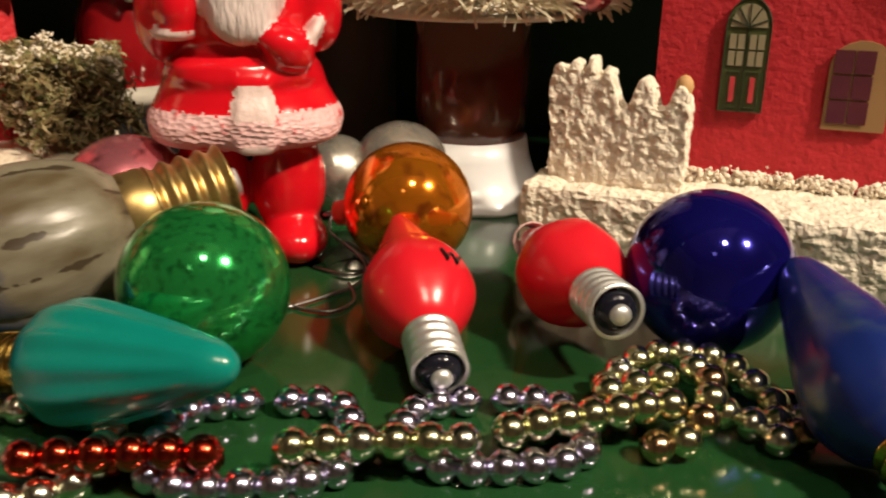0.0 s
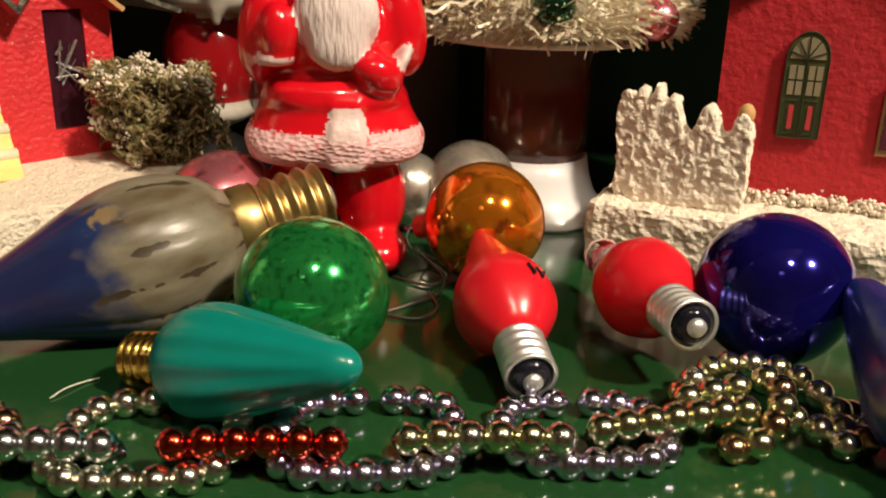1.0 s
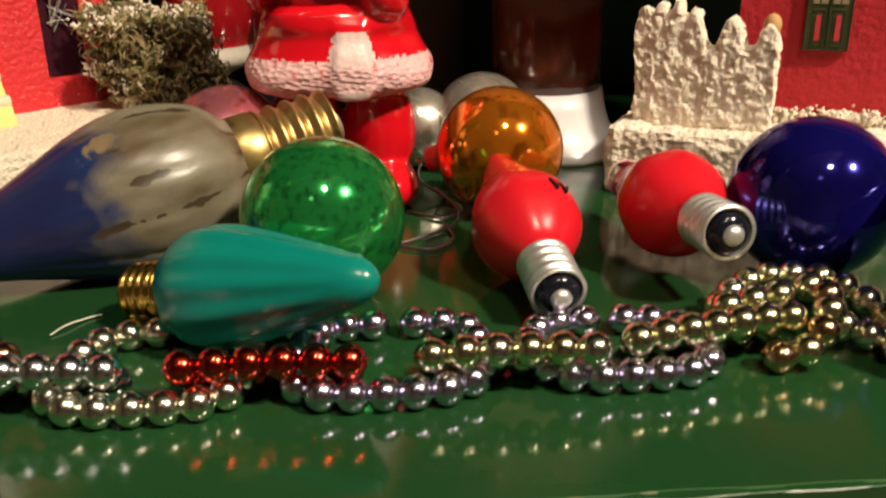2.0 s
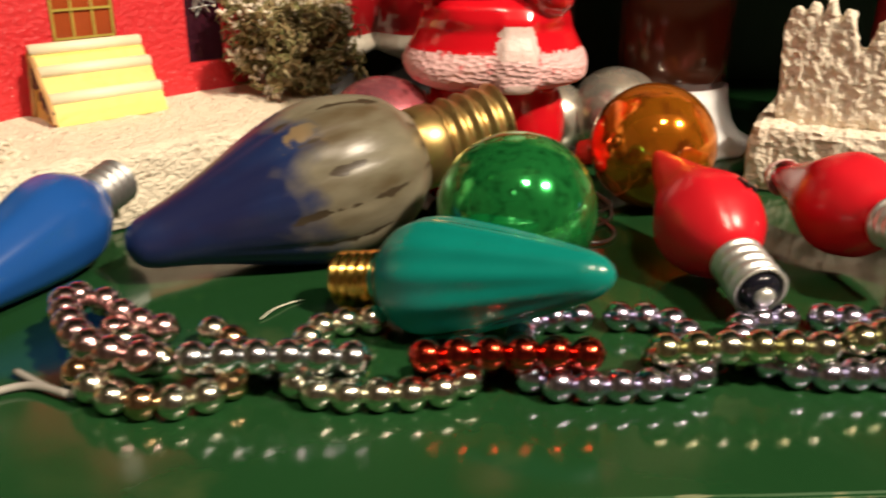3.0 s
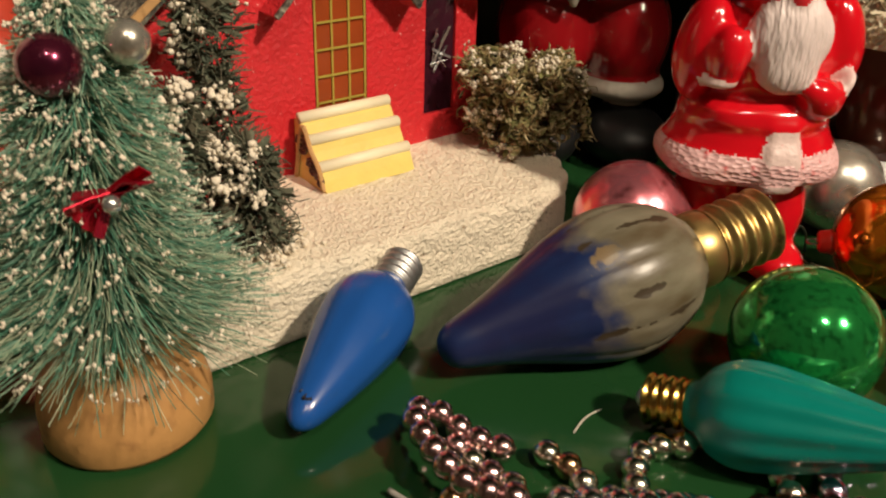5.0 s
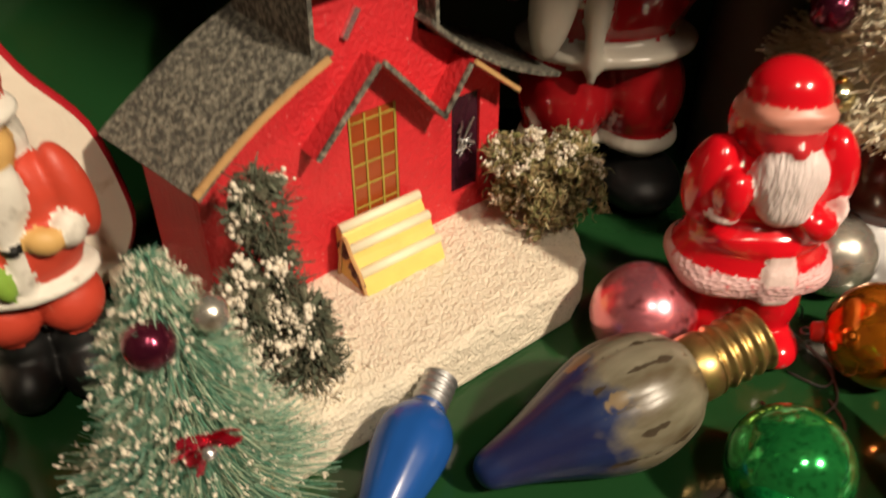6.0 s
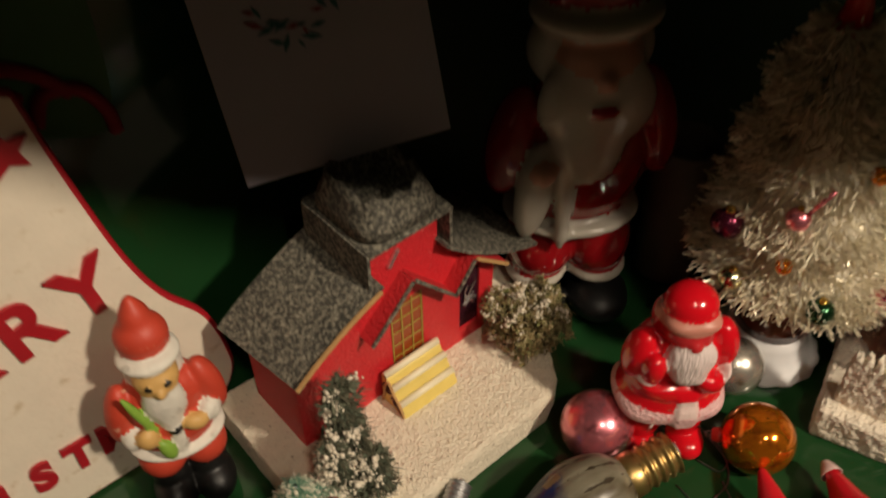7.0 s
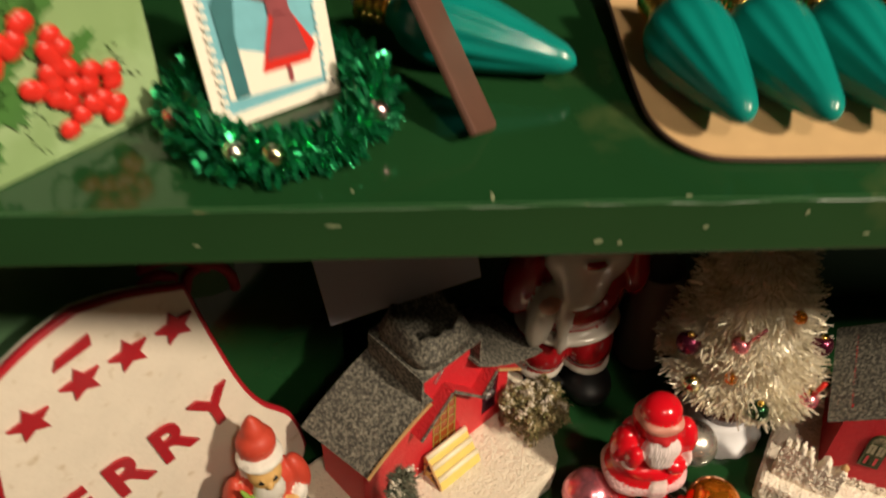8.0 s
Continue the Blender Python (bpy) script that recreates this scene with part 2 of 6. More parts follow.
M["ball_plum"] = ball_mat("plum_glass_bead", (0.16, 0.02, 0.05), 0.15, (0.08, 0.01, 0.03), (0.5, 0.7), 60)
M["ball_dark"] = ball_mat("dark_green_glass", (0.02, 0.08, 0.03), 0.12, (0.01, 0.04, 0.015), (0.5, 0.7), 60)
BEADS = {
    "silver": ball_mat("silver_bead", (0.93, 0.96, 1.0), 0.15, (0.62, 0.66, 0.74), (0.5, 0.75), 180, 1.0),
    "champagne": ball_mat("champagne_bead", (0.95, 0.94, 0.78), 0.15, (0.64, 0.62, 0.46), (0.5, 0.75), 180, 1.0),
    "red": ball_mat("red_bead", (0.85, 0.07, 0.03), 0.15, (0.32, 0.01, 0.01), (0.5, 0.75), 180, 1.0),
    "mauve": ball_mat("mauve_bead", (0.78, 0.74, 0.96), 0.15, (0.46, 0.42, 0.66), (0.5, 0.75), 180, 1.0),
    "gold": ball_mat("gold_bead", (0.92, 0.90, 0.58), 0.15, (0.60, 0.58, 0.30), (0.5, 0.75), 180, 1.0),
    "bronze": ball_mat("bronze_bead", (0.76, 0.50, 0.28), 0.15, (0.30, 0.16, 0.09), (0.5, 0.75), 180, 1.0),
    "rose": ball_mat("rose_bead", (0.82, 0.54, 0.54), 0.17, (0.54, 0.36, 0.38), (0.5, 0.75), 180, 1.0),
}



def grooves(material, kind, scale, stretch, strength):
    """Moulded lines across a surface."""
    nt = material.node_tree
    co = nt.nodes.new("ShaderNodeTexCoord")
    mp = nt.nodes.new("ShaderNodeMapping")
    mp.inputs["Scale"].default_value = stretch
    nt.links.new(co.outputs["Object"], mp.inputs["Vector"])
    tex = nt.nodes.new(kind)
    tex.inputs["Scale"].default_value = scale
    nt.links.new(mp.outputs[0], tex.inputs["Vector"])
    bp = nt.nodes.new("ShaderNodeBump")
    bp.inputs["Strength"].default_value, bp.inputs["Distance"].default_value = strength, 0.0015
    nt.links.new(tex.outputs[0], bp.inputs["Height"])
    nt.links.new(bp.outputs[0], nt.nodes["Principled BSDF"].inputs["Normal"])


grooves(M["beard"], "ShaderNodeTexNoise", 300.0, (1.6, 0.4, 0.35), 1.0)
grooves(M["hem"], "ShaderNodeTexVoronoi", 420.0, (0.8, 0.8, 1.6), 0.6)

# ---- mesh helpers ----


def mesh_of(bm, name, smooth=False):
    me = bpy.data.meshes.new(name)
    bm.normal_update()
    bm.to_mesh(me)
    bm.free()
    if smooth:
        me.polygons.foreach_set("use_smooth", [True] * len(me.polygons))
    return me


def part(name, bm, material, parent=None, label="", smooth=False, m=None):
    """One mesh object under a thing or a part; bm may be a ready mesh."""
    me = bm if isinstance(bm, bpy.types.Mesh) else mesh_of(bm, name, smooth)
    for one in material if isinstance(material, (list, tuple)) else [material]:
        if len(me.materials) < (len(material) if isinstance(material, (list, tuple)) else 1):
            me.materials.append(one)
    ob = new(name, me)
    ob.parent = parent
    if m is not None:
        ob.matrix_basis = m
    return tagged(ob, label)


def thing(name, label, category, m=None, group="", kind=""):
    ob = new(name)
    ob.empty_display_size = 0.01
    if m is not None:
        ob.matrix_basis = m
    return tagged(ob, label, category, group, kind)


def box(x0, x1, y0, y1, z0, z1, bevel=0.0, bm=None):
    own = bmesh.new()
    r = bmesh.ops.create_cube(own, size=1)
    for v in r["verts"]:
        v.co = Vector((x0 + (v.co.x + 0.5) * (x1 - x0), y0 + (v.co.y + 0.5) * (y1 - y0), z0 + (v.co.z + 0.5) * (z1 - z0)))
    if bevel:
        bmesh.ops.bevel(own, geom=list(own.edges), offset=bevel, segments=2, affect="EDGES", profile=0.6)
    if bm is None:
        return own
    return absorb(bm, own)


def absorb(bm, other, m=None, index=None):
    """Adds other to bm."""
    me = bpy.data.meshes.new("tmp")
    if m is not None:
        other.transform(m)
    if index is not None:
        for f in other.faces:
            f.material_index = index
    other.to_mesh(me)
    other.free()
    bm.from_mesh(me)
    bpy.data.meshes.remove(me)
    return bm


def lathe(profile, steps=48, flute=None):
    """Turned form round z; profile of (radius, z); flute(z, angle) scales the radius."""
    bm = bmesh.new()
    rings = []
    for r, z in profile:
        if r < 1e-6:
            rings.append([bm.verts.new((0, 0, z))])
        else:
            ring = []
            for i in range(steps):
                a = 2 * math.pi * i / steps
                k = flute(z, a) if flute else 1.0
                ring.append(bm.verts.new((r * k * math.cos(a), r * k * math.sin(a), z)))
            rings.append(ring)
    for a, b in zip(rings, rings[1:]):
        for i in range(steps):
            j = (i + 1) % steps
            if len(a) == 1 and len(b) == 1:
                continue
            if len(a) == 1:
                bm.faces.new((a[0], b[j], b[i]))
            elif len(b) == 1:
                bm.faces.new((a[i], a[j], b[0]))
            else:
                bm.faces.new((a[i], a[j], b[j], b[i]))
    bmesh.ops.recalc_face_normals(bm, faces=list(bm.faces))
    return bm


def prism(points, z0, z1, bevel=0.0):
    """Upright prism over a plan outline."""
    bm = bmesh.new()
    low = [bm.verts.new((x, y, z0)) for x, y in points]
    high = [bm.verts.new((x, y, z1)) for x, y in points]
    bm.faces.new(low[::-1])
    bm.faces.new(high)
    for i in range(len(points)):
        j = (i + 1) % len(points)
        bm.faces.new((low[i], low[j], high[j], high[i]))
    bmesh.ops.recalc_face_normals(bm, faces=list(bm.faces))
    if bevel:
        bmesh.ops.bevel(bm, geom=list(bm.edges), offset=bevel, segments=2, affect="EDGES", profile=0.6)
    return bm


def plate(points, thick, bevel=0.0):
    """A plate in the local x-z plane, its face towards -y."""
    bm = prism(points, 0, thick, bevel)
    bm.transform(Matrix(((1, 0, 0, 0), (0, 0, 1, 0), (0, 1, 0, 0), (0, 0, 0, 1))))
    bmesh.ops.recalc_face_normals(bm, faces=list(bm.faces))
    return bm


def tube(points, radius, sides=8, closed=False):
    pts = [Vector(p) for p in points]
    bm = bmesh.new()
    rings = []
    up = Vector((0.13, 0.21, 0.97)).normalized()
    n = len(pts)
    for i, p in enumerate(pts):
        a = pts[(i - 1) % n] if closed or i else pts[0]
        b = pts[(i + 1) % n] if closed or i < n - 1 else pts[-1]
        d = (b - a).normalized()
        s = d.cross(up)
        s = s.normalized() if s.length > 1e-4 else d.cross(Vector((1, 0, 0))).normalized()
        t = s.cross(d)
        rings.append([bm.verts.new(p + radius * (math.cos(2 * math.pi * k / sides) * s + math.sin(2 * math.pi * k / sides) * t)) for k in range(sides)])
    for i in range(n if closed else n - 1):
        a, b = rings[i], rings[(i + 1) % n]
        for k in range(sides):
            bm.faces.new((a[k], a[(k + 1) % sides], b[(k + 1) % sides], b[k]))
    if not closed:
        bm.faces.new(rings[0])
        bm.faces.new(rings[-1])
    bmesh.ops.recalc_face_normals(bm, faces=list(bm.faces))
    return bm


def smooth_line(points, per=8):
    """Catmull-Rom through the points."""
    pts = [Vector(p) for p in points]
    pts = [2 * pts[0] - pts[1], *pts, 2 * pts[-1] - pts[-2]]
    out = []
    for i in range(1, len(pts) - 2):
        a, b, c, d = pts[i - 1 : i + 3]
        for k in range(per):
            t = k / per
            out.append(0.5 * (2 * b + (c - a) * t + (2 * a - 5 * b + 4 * c - d) * t * t + (3 * b - a - 3 * c + d) * t**3))
    out.append(pts[-2])
    return out


def ball(radius, sub=3):
    bm = bmesh.new()
    bmesh.ops.create_icosphere(bm, subdivisions=sub, radius=radius)
    return bm


def axis_pose(start, end, spin=0.0):
    """Local +z runs from start to end."""
    d = Vector(end) - Vector(start)
    return Matrix.Translation(start) @ d.to_track_quat("Z", "Y").to_matrix().to_4x4() @ pose(0, 0, 0, 0, 0, spin)


def sculpt(forms, cell, blend, rough=0.0, rough_scale=200.0):
    """One skin over blended forms; each form is (material index, centre, radii, turn in degrees about x, y, z). Returns a mesh."""
    lo = np.min([np.array(c) - max(r) for _, c, r, *_ in forms], 0) - 3 * cell
    hi = np.max([np.array(c) + max(r) for _, c, r, *_ in forms], 0) + 3 * cell
    dims = np.ceil((hi - lo) / cell).astype(int) + 1
    grid = np.stack(np.meshgrid(*[lo[i] + cell * np.arange(dims[i]) for i in range(3)], indexing="ij"), -1)
    field = np.full(dims, 1.0)
    best, which = np.full(dims, 9.0), np.zeros(dims, int)
    for index, c, r, *turn in forms:
        power = turn[1] if len(turn) > 1 else 2
        rot = np.array(Euler([radians(a) for a in (turn[0] if turn else (0, 0, 0))]).to_matrix())
        q = (grid - np.array(c)) @ rot / np.array(r)
        k = np.sqrt((q**2).sum(-1)) + 1e-9
        g = np.sqrt(((q / np.array(r)) ** 2).sum(-1)) + 1e-9
        d = k * (k - 1) / g
        if power > 2:
            d = ((np.abs(q) ** power).sum(-1) ** (1 / power) - 1) * min(r)
        h = np.clip(0.5 + 0.5 * (field - d) / blend, 0, 1)
        field = field * (1 - h) + d * h - blend * h * (1 - h)
        near = d < best
        best[near], which[near] = d[near], index
    if rough:
        rng = np.random.RandomState(4)
        field = field + rough * (rng.rand(*dims) - 0.5)
    inside = field < 0
    corners = np.stack([inside[i : dims[0] - 1 + i, j : dims[1] - 1 + j, k : dims[2] - 1 + k] for i in (0, 1) for j in (0, 1) for k in (0, 1)], -1)
    mixed = corners.any(-1) & ~corners.all(-1)
    ids = np.full(mixed.shape, -1)
    cells = np.argwhere(mixed)
    ids[mixed] = np.arange(len(cells))
    total, count = np.zeros((len(cells), 3)), np.zeros(len(cells))
    faces, tags = [], []
    for ax in range(3):
        step = np.eye(3, dtype=int)[ax]
        a = field[tuple(slice(0, dims[i] - step[i]) for i in range(3))]
        b = field[tuple(slice(step[i], dims[i]) for i in range(3))]
        cross = (a < 0) != (b < 0)
        o1, o2 = [np.eye(3, dtype=int)[(ax + i) % 3] for i in (1, 2)]
        for e in np.argwhere(cross):
            if (e[(ax + 1) % 3] == 0) or (e[(ax + 2) % 3] == 0):
                continue
            fa, fb = field[tuple(e)], field[tuple(e + step)]
            p = lo + cell * (e + step * (fa / (fa - fb)))
            quad = [ids[tuple(e - s)] for s in (0 * o1, o1, o1 + o2, o2)]
            for v in quad:
                total[v] += p
                count[v] += 1
            faces.append(quad if fa < 0 else quad[::-1])
            tags.append(which[tuple(e)] if abs(fa) < abs(fb) else which[tuple(e + step)])
    me = bpy.data.meshes.new("sculpt")
    me.from_pydata((total / np.maximum(count, 1)[:, None]).tolist(), [], faces)
    me.polygons.foreach_set("material_index", tags)
    me.polygons.foreach_set("use_smooth", [True] * len(faces))
    me.update()
    return me


def ribbons(strands, width):
    """Thin folded strips as one mesh; each strand is a list of points."""
    verts, faces = [], []
    for pts in strands:
        base = len(verts)
        d = (pts[-1] - pts[0]).normalized()
        s = d.cross(Vector((random.uniform(-1, 1), random.uniform(-1, 1), random.uniform(-1, 1))))
        s = (s.normalized() if s.length > 1e-5 else Vector((1, 0, 0))) * width
        t = d.cross(s) * 0.6
        for i, p in enumerate(pts):
            k = 1.0 - 0.55 * i / (len(pts) - 1)
            verts += [p + s * k, p - 0.5 * s * k + t * k, p - 0.5 * s * k - t * k]
        for i in range(len(pts) - 1):
            o = base + 3 * i
            for a, b in ((0, 1), (1, 2), (2, 0)):
                faces.append((o + a, o + b, o + 3 + b, o + 3 + a))
        faces.append((base, base + 2, base + 1))
        o = base + 3 * (len(pts) - 1)
        faces.append((o, o + 1, o + 2))
    me = bpy.data.meshes.new("strands")
    me.from_pydata([tuple(v) for v in verts], [], faces)
    me.update()
    return me


def flakes(strips, width):
    """Flat foil strips as one mesh."""
    verts, faces = [], []
    for a, b in strips:
        d = b - a
        s = d.cross(Vector((random.uniform(-1, 1), random.uniform(-1, 1), random.uniform(-1, 1))))
        s = (s.normalized() if s.length > 1e-6 else Vector((1, 0, 0))) * width
        n = d.cross(s).normalized() * width * 0.25
        mid = a + 0.55 * d + n * random.uniform(-3, 3)
        o = len(verts)
        verts += [a - s, a + s, mid - s, mid + s, b - s, b + s]
        verts += [v + n for v in verts[o : o + 6]]
        faces += [(o, o + 1, o + 3, o + 2), (o + 2, o + 3, o + 5, o + 4), (o + 6, o + 8, o + 9, o + 7), (o + 8, o + 10, o + 11, o + 9), (o, o + 2, o + 8, o + 6), (o + 1, o + 7, o + 9, o + 3), (o + 2, o + 4, o + 10, o + 8), (o + 3, o + 9, o + 11, o + 5), (o + 4, o + 5, o + 11, o + 10)]
    me = bpy.data.meshes.new("foil")
    me.from_pydata([tuple(v) for v in verts], [], faces)
    me.update()
    return me


def clumps(spots, lo, hi):
    """Small uneven lumps as one mesh."""
    verts, faces = [], []
    unit = ball(1.0, 1)
    unit.verts.ensure_lookup_table()
    vs = [v.co.copy() for v in unit.verts]
    fs = [[v.index for v in f.verts] for f in unit.faces]
    unit.free()
    grains = [(p + Vector([random.gauss(0, 0.55 * hi) for _ in range(3)]), random.uniform(0.45, 1.0)) for p in spots for _ in range(4)]
    for p, k in grains:
        r = k * random.uniform(lo, hi)
        o = len(verts)
        verts += [tuple(p + r * random.uniform(0.65, 1.2) * v) for v in vs]
        faces += [[o + i for i in f] for f in fs]
    me = bpy.data.meshes.new("lumps")
    me.from_pydata(verts, [], faces)
    me.polygons.foreach_set("use_smooth", [True] * len(faces))
    me.update()
    return me


def text_mesh(words, size, depth):
    cu = bpy.data.curves.new("words", "FONT")
    cu.body, cu.size, cu.extrude, cu.align_x, cu.align_y = words, size, depth, "CENTER", "CENTER"
    cu.offset = 0.0015 * (size > 0.02)
    ob = bpy.data.objects.new("words", cu)
    scene.collection.objects.link(ob)
    bpy.context.view_layer.update()
    me = bpy.data.meshes.new_from_object(ob.evaluated_get(bpy.context.evaluated_depsgraph_get()))
    me.materials.clear()
    bpy.data.objects.remove(ob)
    bpy.data.curves.remove(cu)
    return me

# ---- structure: two painted shelves, back and sides, and the room in front ----
SHELF_Z = 0.533


def structure(name, bm, material, label, smooth=False):
    ob = part(name, bm, material, None, label, smooth)
    return tagged(ob, "", "shelf" if "shelf" in name else "room", "", "structure")


def arris(name, y, z, parent):
    """Paint rubbed through along a shelf's front arris."""
    n = 220
    bm = bmesh.new()
    rows = []
    for i in range(n + 1):
        x = -0.55 + 0.95 * i / n
        w = 0.0005 + 0.0011 * max(0.0, noise.noise(Vector((x * 38, 0.0, z * 3 + 0.5))) + 0.25)
        rows.append([bm.verts.new(p) for p in ((x, y - 0.0002, z - w), (x, y + 0.0006, z - 0.0002), (x, y + 0.0008 + w, z + 0.00012))])
    for p, q in zip(rows, rows[1:]):
        for k in range(2):
            bm.faces.new((p[k], q[k], q[k + 1], p[k + 1]))
    part(name, bm, M["worn_edge"], parent, "paint rubbed through to wood")


lower = structure("shelf_lower", box(-0.95, 0.75, 0.0, 0.46, -0.025, 0.0, 0.0012), M["green_paint"], "green gloss painted wooden shelf with worn front edge")
upper = structure("shelf_upper", box(-0.95, 0.75, 0.021, 0.46, SHELF_Z - 0.025, SHELF_Z, 0.0012), M["green_paint"], "green gloss painted wooden upper shelf with chipped edge")
random.seed(61)


def chip(parent, x, y, z, wide, tall, front):
    """A flake of paint gone from an edge, down to pale primer."""
    pts = [(wide * math.cos(a) * random.uniform(0.6, 1.1), tall * math.sin(a) * random.uniform(0.6, 1.1)) for a in np.linspace(0, 2 * math.pi, 10)[:-1]]
    bm = plate(pts, 0.0003) if front else prism(pts, 0, 0.0003)
    return part("paint_chip", bm, M["chip"], parent, "pale chip in the paint", False, pose(x, y, z))


for x, dz, wide, tall in ((-0.158, 0.018, 0.0022, 0.0012), (-0.150, 0.019, 0.0011, 0.0011), (-0.252, 0.008, 0.0030, 0.0008), (-0.120, 0.012, 0.0012, 0.0008), (-0.085, 0.006, 0.0010, 0.0012), (-0.300, 0.016, 0.0014, 0.0006), (-0.060, 0.017, 0.0016, 0.0007)):
    chip(upper, x, 0.0208, SHELF_Z - dz, wide, tall, True)
for x, y, wide, tall in ((-0.1965, 0.0255, 0.0008, 0.0030), (-0.128, 0.0240, 0.0018, 0.0007), (-0.245, 0.0300, 0.0007, 0.0009)):
    chip(upper, x, y, SHELF_Z - 0.0001, wide, tall, False)
for x, wide, tall in ((0.0005, 0.0040, 0.0012), (-0.0755, 0.0032, 0.0010), (-0.110, 0.0016, 0.0007), (-0.030, 0.0014, 0.0006), (0.048, 0.0020, 0.0008)):
    chip(lower, x, 0.0012, -0.0001, wide, tall * 0.6, False)
structure("shelf_back", box(-0.95, 0.75, 0.462, 0.48, -0.9, 1.3), M["back_paint"], "dark green painted back panel of the shelves")
structure("shelf_side_west", box(-0.97, -0.952, 0.0, 0.48, -0.9, 1.3), M["green_paint"], "green painted side panel")
structure("shelf_side_east", box(0.752, 0.77, 0.0, 0.48, -0.9, 1.3), M["green_paint"], "green painted side panel")
# added above the view; keeps spot light off the upper back panel
structure("shelf_top_unseen", box(-0.95, 0.75, 0.02, 0.46, 1.05, 1.075), M["green_paint"], "unseen green painted shelf that shades the back panel")
structure("wall_north", box(-3.0, 3.0, 0.5, 0.6, -0.9, 2.6), M["room_wall"], "plain painted room wall")
structure("wall_south", box(-3.0, 3.0, -3.6, -3.5, -0.9, 2.6), M["room_wall"], "plain painted room wall")
structure("wall_west", box(-3.1, -3.0, -3.5, 0.5, -0.9, 2.6), M["room_wall"], "plain painted room wall")
structure("wall_east", box(3.0, 3.1, -3.5, 0.5, -0.9, 2.6), M["room_wall"], "plain painted room wall")
structure("floor", box(-3.0, 3.0, -3.5, 0.5, -1.0, -0.9), M["room_floor"], "brown wooden floor")
structure("ceiling", box(-3.0, 3.0, -3.5, 0.5, 2.6, 2.7), M["room_wall"], "plain painted ceiling")
arris("worn_arris", 0.0, 0.0, lower)
arris("worn_arris", 0.021, SHELF_Z, upper)
divider = structure("shelf_divider", box(-0.40, 0.0, 0.452, 0.462, 0.0, 0.507), M["green_paint"], "dark green painted board behind the plaque")
divider.matrix_basis = pose(0, 0, 0, 0, 0, 40)

# ---- electric lamps lying on the shelf ----


def screw_base(radius, length, turns=4, tip=True):
    prof = [(radius * 0.86, 0.0)]
    n = turns * 8
    for i in range(n + 1):
        z = length * i / n
        prof.append((radius * (0.93 + 0.07 * math.cos(2 * math.pi * i / 8)), z))
    prof.append((radius * 0.80, length))
    return lathe(prof, 40)


def light_bulb(name, label, start, end, belly, base_r, base_len, glass, metal, flutes=0, depth=0.05, spin=0.0, sharp=False):
    """Lies with its base contact at start and its glass tip at end."""
    length = (Vector(end) - Vector(start)).length
    top = thing(name, label, "light bulb", axis_pose(start, end, spin), "coloured lamps on the shelf")
    shape = [(0.0, 0.82), (0.05, 0.90), (0.14, 1.30), (0.24, 1.72), (0.34, 1.95), (0.42, 2.0), (0.50, 1.94), (0.60, 1.70), (0.70, 1.36), (0.80, 1.00), (0.88, 0.74), (0.94, 0.57), (0.975, 0.42), (0.992, 0.24), (1.0, 0.0)]
    if sharp:
        shape = [(0.0, 0.86), (0.05, 1.00), (0.12, 1.42), (0.21, 1.84), (0.29, 2.0), (0.37, 1.95), (0.47, 1.68), (0.57, 1.34), (0.68, 1.04), (0.78, 0.80), (0.87, 0.57), (0.94, 0.38), (0.975, 0.27), (0.992, 0.15), (1.0, 0.0)]
    if flutes >= 10:
        shape = [(0.0, 0.90), (0.04, 1.10), (0.10, 1.58), (0.18, 1.90), (0.26, 2.0), (0.36, 1.93), (0.46, 1.76), (0.56, 1.57), (0.66, 1.35), (0.76, 1.12), (0.85, 0.90), (0.92, 0.70), (0.965, 0.48), (0.99, 0.25), (1.0, 0.0)]
    body, z0 = length - base_len, base_len
    fine = []
    line = smooth_line([(r * 0.5, 0, h) for h, r in shape], 4)
    for p in line:
        h = min(max(p.z, 0), 1)
        r = belly * max(p.x, 0)
        if h < 0.14:
            r = max(r, base_r * 0.88)
        fine.append((r, z0 + h * body))
    fine[-1] = (0.0, length)

    def flute(z, a):
        h = (z - z0) / body
        k = depth * max(0.0, math.sin(math.pi * min(1, max(0, (h - 0.06) / 0.84)))) ** 0.7
        return 1 - k + k * (0.5 + 0.5 * math.cos(a * flutes)) if flutes else 1.0

    part("glass_bulb", lathe(fine, 96 if flutes else 48, flute), glass, top, "", True)
    screw = part("screw_base", screw_base(base_r, base_len), metal, top, "threaded metal screw base", True)
    part("insulator", lathe([(base_r * 0.72, 0.001), (base_r * 0.66, -0.0012), (base_r * 0.42, -0.0022), (0, -0.0024)], 32), M["black_glass"], screw, "black glass insulator", True)
    part("contact", lathe([(base_r * 0.36, -0.0018), (base_r * 0.36, -0.0034), (base_r * 0.22, -0.0044), (0, -0.0046)], 24), M["alu"], screw, "round solder contact", True)
    return top


light_bulb("light_bulb", "teal painted fluted lamp with brass base lying on shelf", (-0.0775, 0.0968, 0.0098), (-0.007, 0.0505, 0.0300), 0.0176, 0.0088, 0.014, M["teal"], M["gold_brass"], 12, 0.055, 10)
red_one = light_bulb("light_bulb", "red painted lamp with aluminium base and ink mark", (0.0438, 0.0785, 0.0115), (0.0360, 0.1655, 0.0285), 0.0180, 0.0085, 0.0165, M["red_lamp"], M["alu"], 7, 0.03, 20, True)
